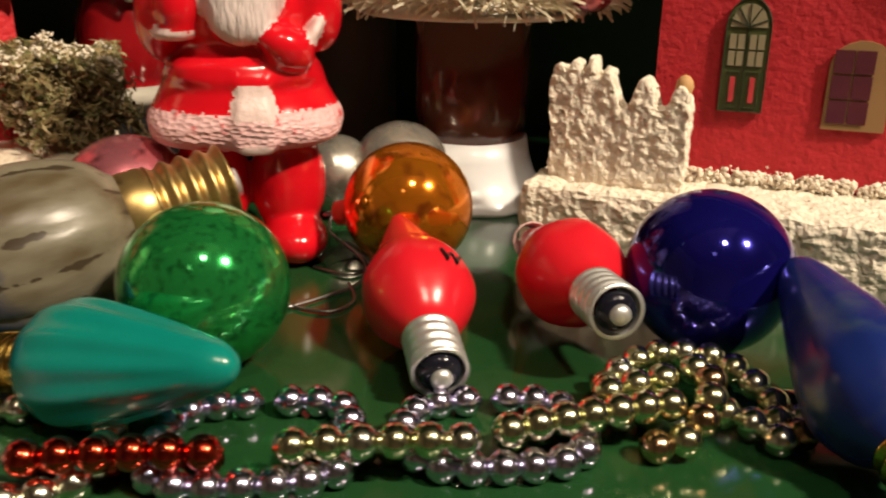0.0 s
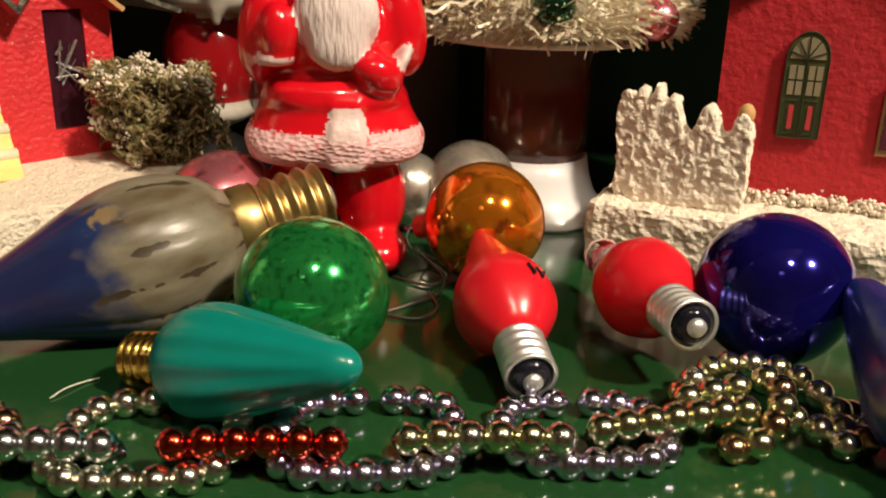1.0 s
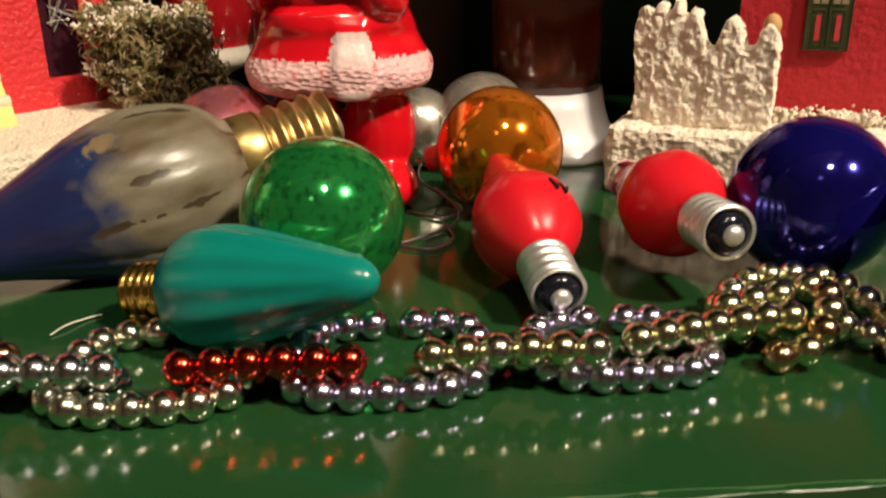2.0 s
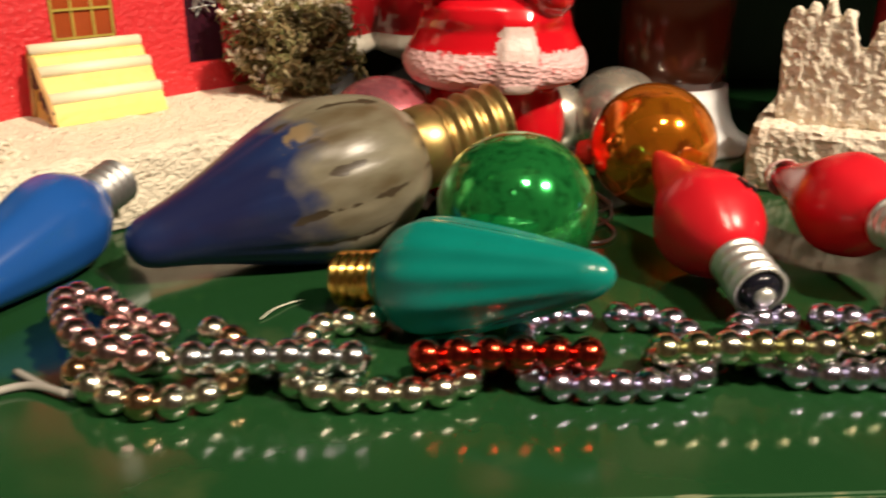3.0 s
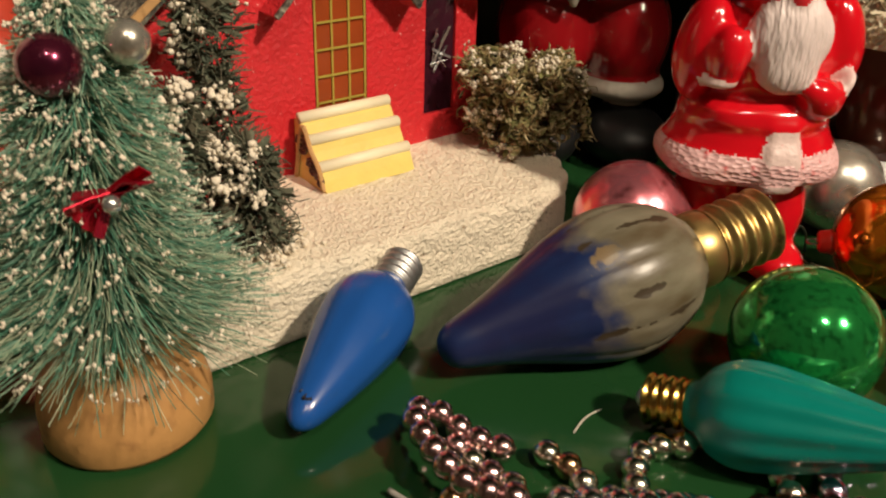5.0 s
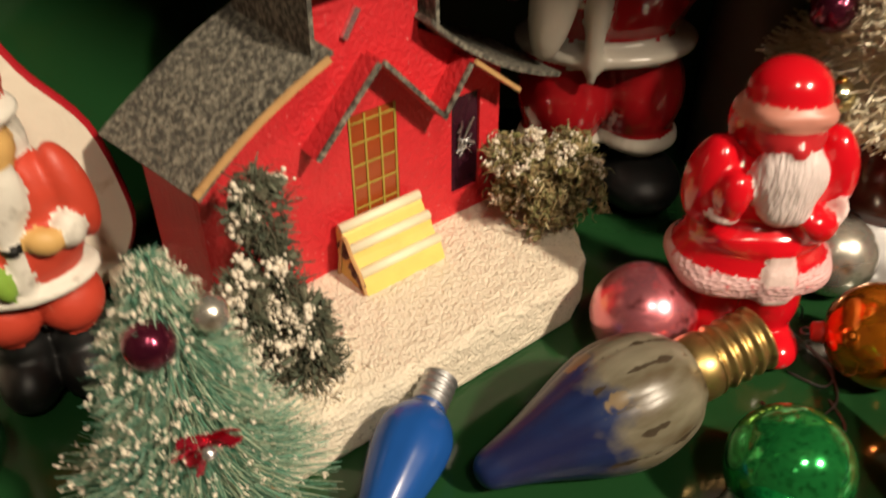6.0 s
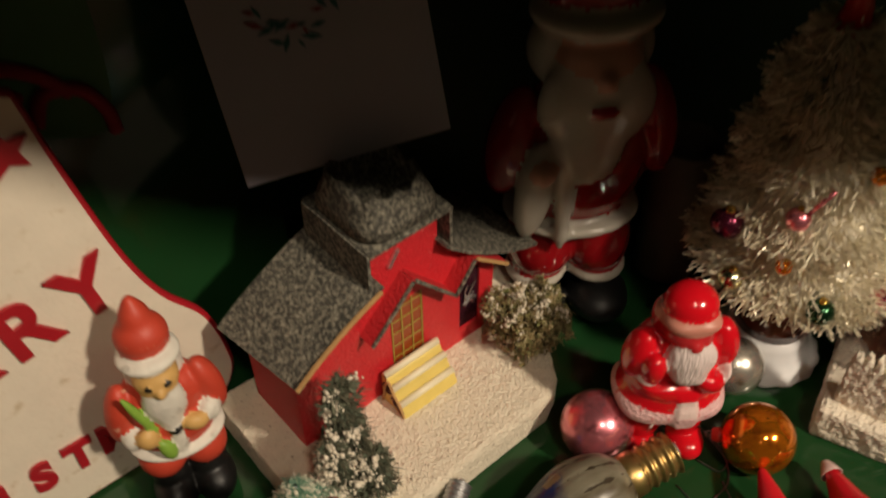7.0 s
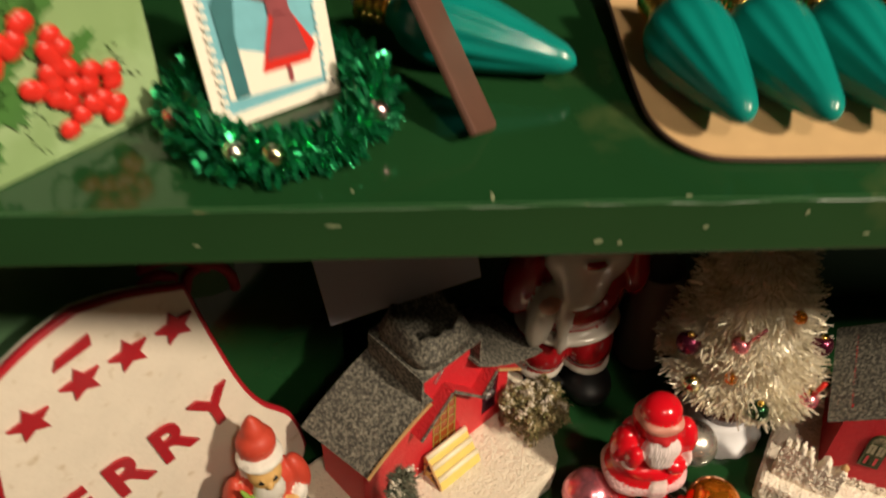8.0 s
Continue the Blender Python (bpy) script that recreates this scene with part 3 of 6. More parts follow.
red_two = light_bulb("light_bulb", "red painted lamp with bare glass tip, aluminium base raised", (0.0945, 0.0850, 0.0255), (0.0855, 0.1735, 0.0180), 0.0180, 0.0085, 0.0165, M["red_lamp"], M["alu"], 7, 0.03, 0, True)
blue_one = light_bulb("light_bulb", "bright blue painted lamp with dull base resting against snow", (-0.1640, 0.1620, 0.0215), (-0.1930, 0.0770, 0.0085), 0.0172, 0.0086, 0.0150, M["blue_lamp"], M["grey_alu"], 10, 0.02)
light_bulb("light_bulb", "dark blue painted lamp with brass base near shelf edge", (0.1470, 0.0100, 0.0110), (0.1500, 0.0955, 0.0350), 0.0180, 0.0092, 0.0160, M["navy_lamp"], M["gold_brass"], 10, 0.02)
scrawl = [(-0.0022, 0.0007, 0.0), (0.0, 0.0016, 0.0), (0.0014, 0.0002, 0.0), (-0.0006, -0.0012, 0.0), (-0.0016, -0.0024, 0.0), (0.0012, -0.0030, 0.0)]
part("ink_mark", tube(smooth_line(scrawl, 4), 0.00045, 6), M["black_ink"], blue_one, "black ink scrawl", True, blue_one.matrix_basis.inverted() @ Matrix.Translation((-0.1900, 0.0850, 0.0164)) @ pose(0, 0, 0, 12, 0, 18))
part("bare_patch", lathe([(0.0030, 0.0905), (0.0052, 0.0862), (0.0074, 0.0800), (0.0070, 0.0795), (0.003, 0.090)], 16), M["clear_tip"], red_two, "flaked bare glass tip", True, pose(0.0007, 0.0004, 0))
mark_axis = (Vector((0.0360, 0.1655, 0.0285)) - Vector((0.0438, 0.0785, 0.0115))).normalized()
mark_out = Vector((0.52, -0.30, 0.78))
mark_out = (mark_out - mark_axis * mark_out.dot(mark_axis)).normalized()
mark_side = mark_axis.cross(mark_out).normalized()
mark_at = Vector((0.0438, 0.0785, 0.0115)) + mark_axis * 0.0350 + mark_out * 0.0180
mark = part("ink_mark", text_mesh("W", 0.0072, 0.0005), M["black_ink"], red_one, "black ink letter W")
mark.matrix_basis = red_one.matrix_basis.inverted() @ (Matrix.Translation(mark_at) @ Matrix((mark_side, mark_axis, -mark_side.cross(mark_axis) * -1)).transposed().to_4x4())


# the large flaked lamp
def large_bulb():
    start, end = Vector((-0.0245, 0.1715, 0.0400)), Vector((-0.1485, 0.1150, 0.0130))
    length = (end - start).length
    top = thing("large_light_bulb", "large fluted lamp, navy paint flaked to grey, brass base", "light bulb", axis_pose(start, end, 12))
    z0 = 0.036
    body = length - z0
    shape = [(0.0, 0.54), (0.02, 0.60), (0.08, 0.80), (0.18, 0.94), (0.28, 1.0), (0.38, 0.98), (0.50, 0.86), (0.62, 0.69), (0.74, 0.52), (0.84, 0.40), (0.92, 0.32), (0.965, 0.25), (0.99, 0.14), (1.0, 0.0)]
    fine = [(0.0285 * max(p.x, 0), z0 + min(p.z, 1) * body) for p in smooth_line([(r, 0, h) for h, r in shape], 5)]
    fine[-1] = (0.0, length)

    def flute(z, a):
        h = (z - z0) / body
        k = 0.024 * max(0.0, math.sin(math.pi * min(1, max(0, (h - 0.01) / 0.80))))
        return 1 - k + k * abs(math.cos(a * 7)) ** 0.6

    m = bpy.data.materials.new("flaked_navy_glass")
    m.use_nodes = True
    nt = m.node_tree
    b = nt.nodes["Principled BSDF"]
    co = nt.nodes.new("ShaderNodeTexCoord")
    sep = nt.nodes.new("ShaderNodeSeparateXYZ")
    nt.links.new(co.outputs["Object"], sep.inputs[0])
    n = nt.nodes.new("ShaderNodeTexNoise")
    n.inputs["Scale"].default_value, n.inputs["Detail"].default_value = 42, 13
    nt.links.new(co.outputs["Object"], n.inputs["Vector"])
    shift = nt.nodes.new("ShaderNodeMath")
    shift.operation, shift.inputs[1].default_value = "MULTIPLY_ADD", 0.052
    nt.links.new(n.outputs["Fac"], shift.inputs[0])
    nt.links.new(sep.outputs["Z"], shift.inputs[2])
    edge = nt.nodes.new("ShaderNodeMapRange")
    edge.inputs["From Min"].default_value, edge.inputs["From Max"].default_value = 0.103, 0.114
    nt.links.new(shift.outputs[0], edge.inputs["Value"])
    grey = nt.nodes.new("ShaderNodeValToRGB")
    els = grey.color_ramp.elements
    els[0].position, els[0].color = 0.30, (0.090, 0.066, 0.036, 1)
    els[1].position, els[1].color = 0.46, (0.150, 0.132, 0.090, 1)
    e = els.new(0.70)
    e.color = (0.240, 0.215, 0.155, 1)
    stretch = nt.nodes.new("ShaderNodeMapping")
    stretch.inputs["Scale"].default_value = (1, 1, 0.3)
    nt.links.new(co.outputs["Object"], stretch.inputs["Vector"])
    n2 = nt.nodes.new("ShaderNodeTexNoise")
    n2.inputs["Scale"].default_value, n2.inputs["Detail"].default_value = 85, 10
    nt.links.new(stretch.outputs[0], n2.inputs["Vector"])
    nt.links.new(n2.outputs["Fac"], grey.inputs["Fac"])
    navy = nt.nodes.new("ShaderNodeValToRGB")
    els = navy.color_ramp.elements
    els[0].position, els[0].color = 0.40, (0.010, 0.014, 0.060, 1)
    els[1].position, els[1].color = 0.58, (0.010, 0.022, 0.085, 1)
    flake = els.new(0.635)
    flake.color = (0.012, 0.026, 0.090, 1)
    flake = els.new(0.65)
    flake.color = (0.20, 0.14, 0.075, 1)
    nt.links.new(n.outputs["Fac"], navy.inputs["Fac"])
    mx = nt.nodes.new("ShaderNodeMix")
    mx.data_type = "RGBA"
    nt.links.new(edge.outputs[0], mx.inputs["Factor"])
    nt.links.new(grey.outputs[0], mx.inputs["A"])
    nt.links.new(navy.outputs[0], mx.inputs["B"])
    # bare flaked lines along the ridges
    def step(kind, first, second=None):
        node = nt.nodes.new("ShaderNodeMath")
        node.operation = kind
        nt.links.new(first, node.inputs[0])
        if isinstance(second, float):
            node.inputs[1].default_value = second
        elif second is not None:
            nt.links.new(second, node.inputs[1])
        return node.outputs[0]

    n3 = nt.nodes.new("ShaderNodeTexNoise")
    n3.inputs["Scale"].default_value, n3.inputs["Detail"].default_value = 75, 6
    nt.links.new(co.outputs["Object"], n3.inputs["Vector"])
    turn = step("ARCTAN2", sep.outputs["Y"], sep.outputs["X"])
    ridge = step("ABSOLUTE", step("COSINE", step("MULTIPLY", turn, 7.0)))
    wide = step("MULTIPLY", step("SUBTRACT", n3.outputs["Fac"], 0.465), 3.2)
    bare = step("LESS_THAN", ridge, wide)
    mx2 = nt.nodes.new("ShaderNodeMix")
    mx2.data_type = "RGBA"
    mx2.inputs["B"].default_value = (0.050, 0.036, 0.022, 1)
    near = step("LESS_THAN", shift.outputs[0], 0.112)
    nt.links.new(step("MULTIPLY", bare, near), mx2.inputs["Factor"])
    nt.links.new(mx.outputs["Result"], mx2.inputs["A"])
    nt.links.new(mx2.outputs["Result"], b.inputs["Base Color"])
    b.inputs["Roughness"].default_value = 0.34
    bp = nt.nodes.new("ShaderNodeBump")
    bp.inputs["Strength"].default_value, bp.inputs["Distance"].default_value = 0.35, 0.0015
    nt.links.new(n2.outputs["Fac"], bp.inputs["Height"])
    nt.links.new(bp.outputs[0], b.inputs["Normal"])
    part("glass_bulb", lathe(fine, 112, flute), m, top, "fluted glass, navy paint flaking to grey", True)
    screw = part("screw_base", screw_base(0.0150, 0.026, 4), M["brass"], top, "worn brass screw base", True)
    part("collar", lathe([(0.0142, 0.0255), (0.0152, 0.028), (0.0152, 0.0365), (0.0144, 0.038)], 40), M["brass"], screw, "plain brass collar", True)
    part("insulator", lathe([(0.0125, 0.001), (0.011, -0.001), (0.006, -0.0022), (0, -0.0024)], 32), M["black_glass"], screw, "", True)
    part("contact", lathe([(0.0055, -0.0018), (0.0052, -0.0040), (0, -0.0048)], 24), M["alu"], screw, "round solder contact", True)
    return top


large_bulb()

# ---- glass balls ----


def bauble(label, centre, radius, material, out, cap_mat, group="glass balls on the shelf", hook=False):
    d = Vector(out).normalized()
    top = thing("glass_ball", label, "ornament", axis_pose(Vector(centre), Vector(centre) + d), group)
    part("glass_sphere", lathe([(radius * math.sin(a), radius * math.cos(a)) for a in np.linspace(0.0, math.pi, 33)], 56), material, top, "", True)
    c = radius * 0.20
    neck = part("metal_cap", lathe([(c * 0.95, radius * 0.955), (c * 1.1, radius * 0.97), (c, radius * 1.03), (c * 0.92, radius * 1.16), (c * 0.7, radius * 1.2), (0, radius * 1.2)], 24, lambda z, a: 1 + 0.04 * math.cos(12 * a)), cap_mat, top, "crimped metal cap", True)
    loop = [(0.10 * radius * math.cos(a), 0, radius * 1.27 + 0.10 * radius * math.sin(a)) for a in np.linspace(0, 2 * math.pi, 13)[:-1]]
    part("hanging_loop", tube(loop, 0.0005, 6, True), M["steel"], neck, "thin wire loop", True)
    return top


bauble("tarnished green mirrored glass ball on the shelf", (-0.0240, 0.1120, 0.0255), 0.0255, M["ball_green"], (-0.75, -0.25, -0.5), M["grey_alu"])
bauble("amber mirrored glass ball behind a red lamp", (0.0415, 0.1900, 0.0252), 0.0252, M["ball_orange"], (-0.93, 0.25, -0.15), M["berry"])
bauble("cobalt blue mirrored glass ball with brass cap", (0.1320, 0.1120, 0.0262), 0.0262, M["ball_blue"], (0.93, 0.28, -0.12), M["gold_brass"])
bauble("tarnished silver glass ball beside the tree stand", (0.0420, 0.2560, 0.0226), 0.0226, M["ball_silver"], (-0.3, 0.85, 0.3), M["grey_alu"])
bauble("tarnished silver glass ball behind the plastic figure", (0.012, 0.262, 0.0190), 0.0190, M["ball_silver"], (0.2, 0.9, 0.2), M["grey_alu"])
bauble("pink mirrored glass ball with dark spots", (-0.0670, 0.2035, 0.0256), 0.0256, M["ball_pink"], (0.3, 0.85, -0.3), M["grey_alu"])
bauble("dark green glass ball beside the painted figure", (-0.366, 0.118, 0.0220), 0.0220, M["ball_dark"], (-0.6, 0.3, 0.6), M["grey_alu"])
bauble("red mirrored glass ball at the far end", (-0.388, 0.070, 0.0220), 0.0220, M["berry"], (-0.6, 0.3, 0.6), M["grey_alu"])

# loose ornament hooks
for spots in (
    [(0.004, 0.190, 0.001), (0.018, 0.180, 0.001), (0.026, 0.190, 0.001), (0.020, 0.205, 0.002), (0.010, 0.214, 0.008), (0.014, 0.222, 0.016), (0.020, 0.226, 0.010), (0.022, 0.228, 0.001)],
    [(-0.004, 0.150, 0.001), (0.010, 0.160, 0.001), (0.022, 0.172, 0.001), (0.024, 0.190, 0.002), (0.016, 0.204, 0.006), (0.022, 0.212, 0.001)],
    [(-0.014, 0.170, 0.001), (-0.002, 0.152, 0.001), (0.012, 0.146, 0.001), (0.020, 0.156, 0.001), (0.018, 0.172, 0.001)],
):
    part("ornament_hook", tube(smooth_line(spots, 6), 0.0006, 6), M["steel"], None, "thin bent steel ornament hook lying on shelf", True)
for ob in [o for o in scene.objects if o.name.startswith("ornament_hook")]:
    tagged(ob, "", "hook", "loose ornament hooks")

# ---- bead garland ----
R_BEAD = 0.0045
garland = thing("bead_garland", "mirrored bead garland of linked loops lying on shelf", "garland")
bead_mesh = {}


def bead_of(colour):
    if colour not in bead_mesh:
        prof = [(0.0012, R_BEAD * 0.99)] + [(R_BEAD * math.sin(a), R_BEAD * math.cos(a) * 0.97) for a in np.linspace(0.34, math.pi - 0.34, 11)] + [(0.0012, -R_BEAD * 0.99)]
        me = mesh_of(lathe(prof, 18), "bead", True)
        me.materials.append(BEADS[colour])
        bead_mesh[colour] = me
    return bead_mesh[colour]


def link(points, colours, closed=True, skip=()):
    """A wire loop strung with beads at even spacing."""
    pts = [Vector(p) for p in points]
    line = smooth_line(pts + [pts[0]] if closed else pts, 12)
    wire = part("link_wire", tube(line[:-1] if closed else line, 0.0005, 6, closed), M["steel"], garland, "thin wire loop under the beads", True)
    lengths = [0.0]
    for a, b in zip(line, line[1:]):
        lengths.append(lengths[-1] + (b - a).length)
    n = max(3, int(round(lengths[-1] / 0.0078)))
    for i in range(n):
        if i in skip:
            continue
        want = (i + 0.5) * lengths[-1] / n
        k = max(j for j in range(len(lengths) - 1) if lengths[j] <= want)
        f = (want - lengths[k]) / max(1e-9, lengths[k + 1] - lengths[k])
        p = line[k].lerp(line[k + 1], f)
        d = line[k + 1] - line[k]
        colour = colours[i % len(colours)]
        part("bead", bead_of(colour), BEADS[colour], wire, m=axis_pose(p, p + d))
    return wire


def flat_loop(x0, x1, y0, y1, colours, z=0.0042, lean=0.0):
    """An oval loop lying on the shelf, its thread open at the far side."""
    m = (x0 + x1) / 2
    pts = [(m + 0.0020, y1, z), (x1 - 0.012, y1 - 0.0005, z), (x1 - 0.004, y1 - 0.005, z), (x1 - 0.001 - lean, y1 - 0.013, z), (x1 - 0.001 - lean, y0 + 0.011, z), (x1 - 0.004 - 2 * lean, y0 + 0.003, z), (x1 - 0.012 - 2 * lean, y0, z), (m - 2 * lean, y0 - 0.0005, z), (x0 + 0.012 - 2 * lean, y0, z), (x0 + 0.004 - 2 * lean, y0 + 0.004, z), (x0 - lean, y0 + 0.012, z), (x0, y1 - 0.012, z), (x0 + 0.004, y1 - 0.004, z), (x0 + 0.011, y1 - 0.0005, z), (m - 0.0020, y1, z)]
    return link(pts, colours, False)


def standing_loop(x0, y0, x1, y1, colours):
    """A loop standing on edge, one row on top of the other."""
    a, b = Vector((x0, y0, 0.0)), Vector((x1, y1, 0.0))
    side = Vector((0, 0.0090, 0))
    high, low = Vector((0, 0, 0.0126)), Vector((0, 0, 0.0041))
    link([a + high - Vector((0, 0, 0.0008)), a.lerp(b, 0.3) + high, a.lerp(b, 0.7) + high, b + high - Vector((0, 0, 0.0008))], colours, False)
    return link([a.lerp(b, 0.04) + side + low, a.lerp(b, 0.5) + side * 1.2 + low, a.lerp(b, 0.96) + side + low], colours, False)


standing_loop(-0.1165, 0.0445, -0.0690, 0.0430, ["silver"])
standing_loop(-0.0590, 0.0435, -0.0105, 0.0425, ["red"])
standing_loop(0.0015, 0.0440, 0.0500, 0.0430, ["gold", "gold", "champagne"])
standing_loop(0.0545, 0.0465, 0.1050, 0.0570, ["gold"])
flat_loop(-0.0870, -0.0400, 0.0390, 0.0800, ["champagne"], 0.0042, 0.0015)
flat_loop(-0.0280, 0.0215, 0.0405, 0.0790, ["mauve"], 0.0042, 0.0015)
flat_loop(0.0330, 0.0800, 0.0435, 0.0755, ["mauve"])
link([(-0.117, 0.0755, 0.0050), (-0.110, 0.0705, 0.0046), (-0.1045, 0.0640, 0.0042), (-0.1030, 0.0540, 0.0042), (-0.1045, 0.0440, 0.0042), (-0.1110, 0.0385, 0.0042), (-0.1200, 0.0370, 0.0042), (-0.1300, 0.0390, 0.0042), (-0.1390, 0.0455, 0.0050), (-0.1450, 0.0540, 0.0060)], ["champagne", "bronze", "champagne"], False)
link([(-0.1240, 0.0740, 0.0050), (-0.1330, 0.0765, 0.0055), (-0.1410, 0.0820, 0.0065), (-0.1480, 0.0870, 0.0085), (-0.1545, 0.0850, 0.0110), (-0.1550, 0.0780, 0.0125), (-0.1510, 0.0680, 0.0128), (-0.1455, 0.0580, 0.0128), (-0.1385, 0.0500, 0.0128), (-0.1300, 0.0465, 0.0124), (-0.1220, 0.0465, 0.0110)], ["rose"], False)
link([(-0.1440, 0.0790, 0.0042), (-0.1380, 0.0700, 0.0044), (-0.1290, 0.0610, 0.0046), (-0.1220, 0.0560, 0.0050)], ["rose", "champagne"], False)
link([(0.0880, 0.0730, 0.0060), (0.0940, 0.0800, 0.0080), (0.1010, 0.0850, 0.0095), (0.1090, 0.0880, 0.0100), (0.1170, 0.0885, 0.0100), (0.1240, 0.0835, 0.0105), (0.1290, 0.0760, 0.0095), (0.1325, 0.0680, 0.0075), (0.1340, 0.0600, 0.0050), (0.1280, 0.0565, 0.0046), (0.1210, 0.0575, 0.0060), (0.1140, 0.0600, 0.0090)], ["gold", "champagne", "gold"], False)
link([(0.1125, 0.0760, 0.0125), (0.1155, 0.0690, 0.0135), (0.1150, 0.0620, 0.0130), (0.1110, 0.0550, 0.0110), (0.1060, 0.0500, 0.0070), (0.0990, 0.0480, 0.0044), (0.0930, 0.0510, 0.0042)], ["gold", "bronze"], False)
link([(0.1380, 0.0700, 0.0044), (0.1400, 0.0600, 0.0042), (0.1350, 0.0510, 0.0042), (0.1250, 0.0490, 0.0042)], ["bronze", "champagne"], False)
link([(0.0830, 0.0620, 0.0120), (0.0920, 0.0650, 0.0125), (0.1010, 0.0680, 0.0125), (0.1080, 0.0700, 0.0125)], ["gold"], False)

twin = thing("twisted_wire", "grey coated wire bent into a hairpin before the garland", "wire")
part("wire_strand", tube(smooth_line([(-0.1440, 0.0450, 0.0024), (-0.1570, 0.0510, 0.0016), (-0.1690, 0.0455, 0.0013), (-0.1810, 0.0390, 0.0012), (-0.1920, 0.0315, 0.0012), (-0.1995, 0.0250, 0.0012), (-0.2025, 0.0180, 0.0012), (-0.1990, 0.0130, 0.0012), (-0.1940, 0.0140, 0.0012), (-0.1890, 0.0205, 0.0014), (-0.1850, 0.0275, 0.0022), (-0.1790, 0.0325, 0.0034)], 8), 0.0011, 8), M["wire"], twin, "", True)
part("wire_strand", tube(smooth_line([(-0.1430, 0.0455, 0.0020), (-0.1500, 0.0490, 0.0016), (-0.1620, 0.0575, 0.0022)], 8), 0.0010, 8), M["wire"], twin, "", True)

# ---- snowy card house on its base ----
HOUSE = pose(0, 0, 0, 0, 0, 40)
base_plan = [(-0.112, 0.235), (0.070, 0.235), (0.086, 0.243), (0.112, 0.280), (0.142, 0.325), (0.137, 0.392), (-0.110, 0.392)]


def rough_skin(bm, amount, cuts):
    """Breaks up a form's faces into an uneven crust."""
    bmesh.ops.subdivide_edges(bm, edges=list(bm.edges), cuts=cuts, use_grid_fill=True)
    bmesh.ops.triangulate(bm, faces=list(bm.faces))
    for v in bm.verts:
        n = noise.noise_vector(v.co * 300.0) * amount + noise.noise_vector(v.co * 90.0) * amount * 1.2
        v.co += n
    return bm


def crust(plan, z0, z1, amount, cell):
    """A low slab with an uneven gritty skin, built as a fine sheet over its outline."""
    bm = prism(plan, z0, z1, 0.004)
    bmesh.ops.triangulate(bm, faces=list(bm.faces))
    for _ in range(7):
        long = [e for e in bm.edges if e.calc_length() > cell]
        if not long:
            break
        bmesh.ops.subdivide_edges(bm, edges=long, cuts=1)
        bmesh.ops.triangulate(bm, faces=[f for f in bm.faces if len(f.verts) > 3])
    for v in bm.verts:
        k = min(1.0, max(0.0, (v.co.z - z0) / 0.004))
        v.co += k * amount * (noise.noise_vector(v.co * 420.0) + 1.3 * noise.noise_vector(v.co * 130.0))
    return bm


house = thing("card_house", "red flocked card house with grey speckled roof, broken steeple", "toy house", HOUSE)
part("snow_base", crust(base_plan, 0.0, 0.030, 0.0005, 0.0030), M["snow_flat"], house, "cream snow-crusted card base", False)
Z0 = 0.0295
WALL = 0.316


def front_wall():
    """Wall outline with door and window openings cut through."""
    bm = bmesh.new()
    t = 0.003
    box(-0.083, -0.006, WALL, WALL + t, Z0, 0.108, 0, bm)
    box(-0.006, 0.022, WALL, WALL + t, 0.112, 0.176, 0, bm)
    box(-0.020, -0.006, WALL, WALL + t, 0.108, 0.176, 0, bm)
    box(-0.006, 0.022, WALL, WALL + t, Z0, 0.050, 0, bm)
    box(0.022, 0.056, WALL, WALL + t, Z0, 0.112, 0, bm)
    box(0.022, 0.036, WALL, WALL + t, 0.112, 0.176, 0, bm)
    box(0.056, 0.075, WALL, WALL + t, Z0, 0.044, 0, bm)
    box(0.056, 0.075, WALL, WALL + t, 0.101, 0.112, 0, bm)
    box(0.075, 0.0885, WALL, WALL + t, Z0, 0.112, 0, bm)
    absorb(bm, plate([(-0.083, 0.108), (-0.020, 0.108), (-0.020, 0.148)], t), pose(0, WALL, 0))
    absorb(bm, plate([(0.036, 0.112), (0.0885, 0.112), (0.036, 0.144)], t), pose(0, WALL, 0))
    bmesh.ops.remove_doubles(bm, verts=list(bm.verts), dist=0.0001)
    return bm


part("front_wall", front_wall(), M["red_card"], house, "red flocked card wall")
part("side_wall", box(-0.0832, -0.0802, WALL + 0.003, 0.376, Z0, 0.108), M["red_card"], house)
part("side_wall", box(0.0855, 0.0885, WALL + 0.003, 0.376, Z0, 0.110), M["red_card"], house)
part("back_wall", box(-0.080, 0.0853, 0.373, 0.376, Z0, 0.110), M["red_card"], house)
tower = part("tower", box(-0.0202, -0.0172, WALL + 0.003, 0.370, 0.110, 0.176), M["red_card"], house)
part("tower_side", box(0.0332, 0.0362, WALL + 0.003, 0.370, 0.110, 0.176), M["red_card"], tower)
part("tower_back", box(-0.017, 0.033, 0.367, 0.370, 0.110, 0.176), M["red_card"], tower)


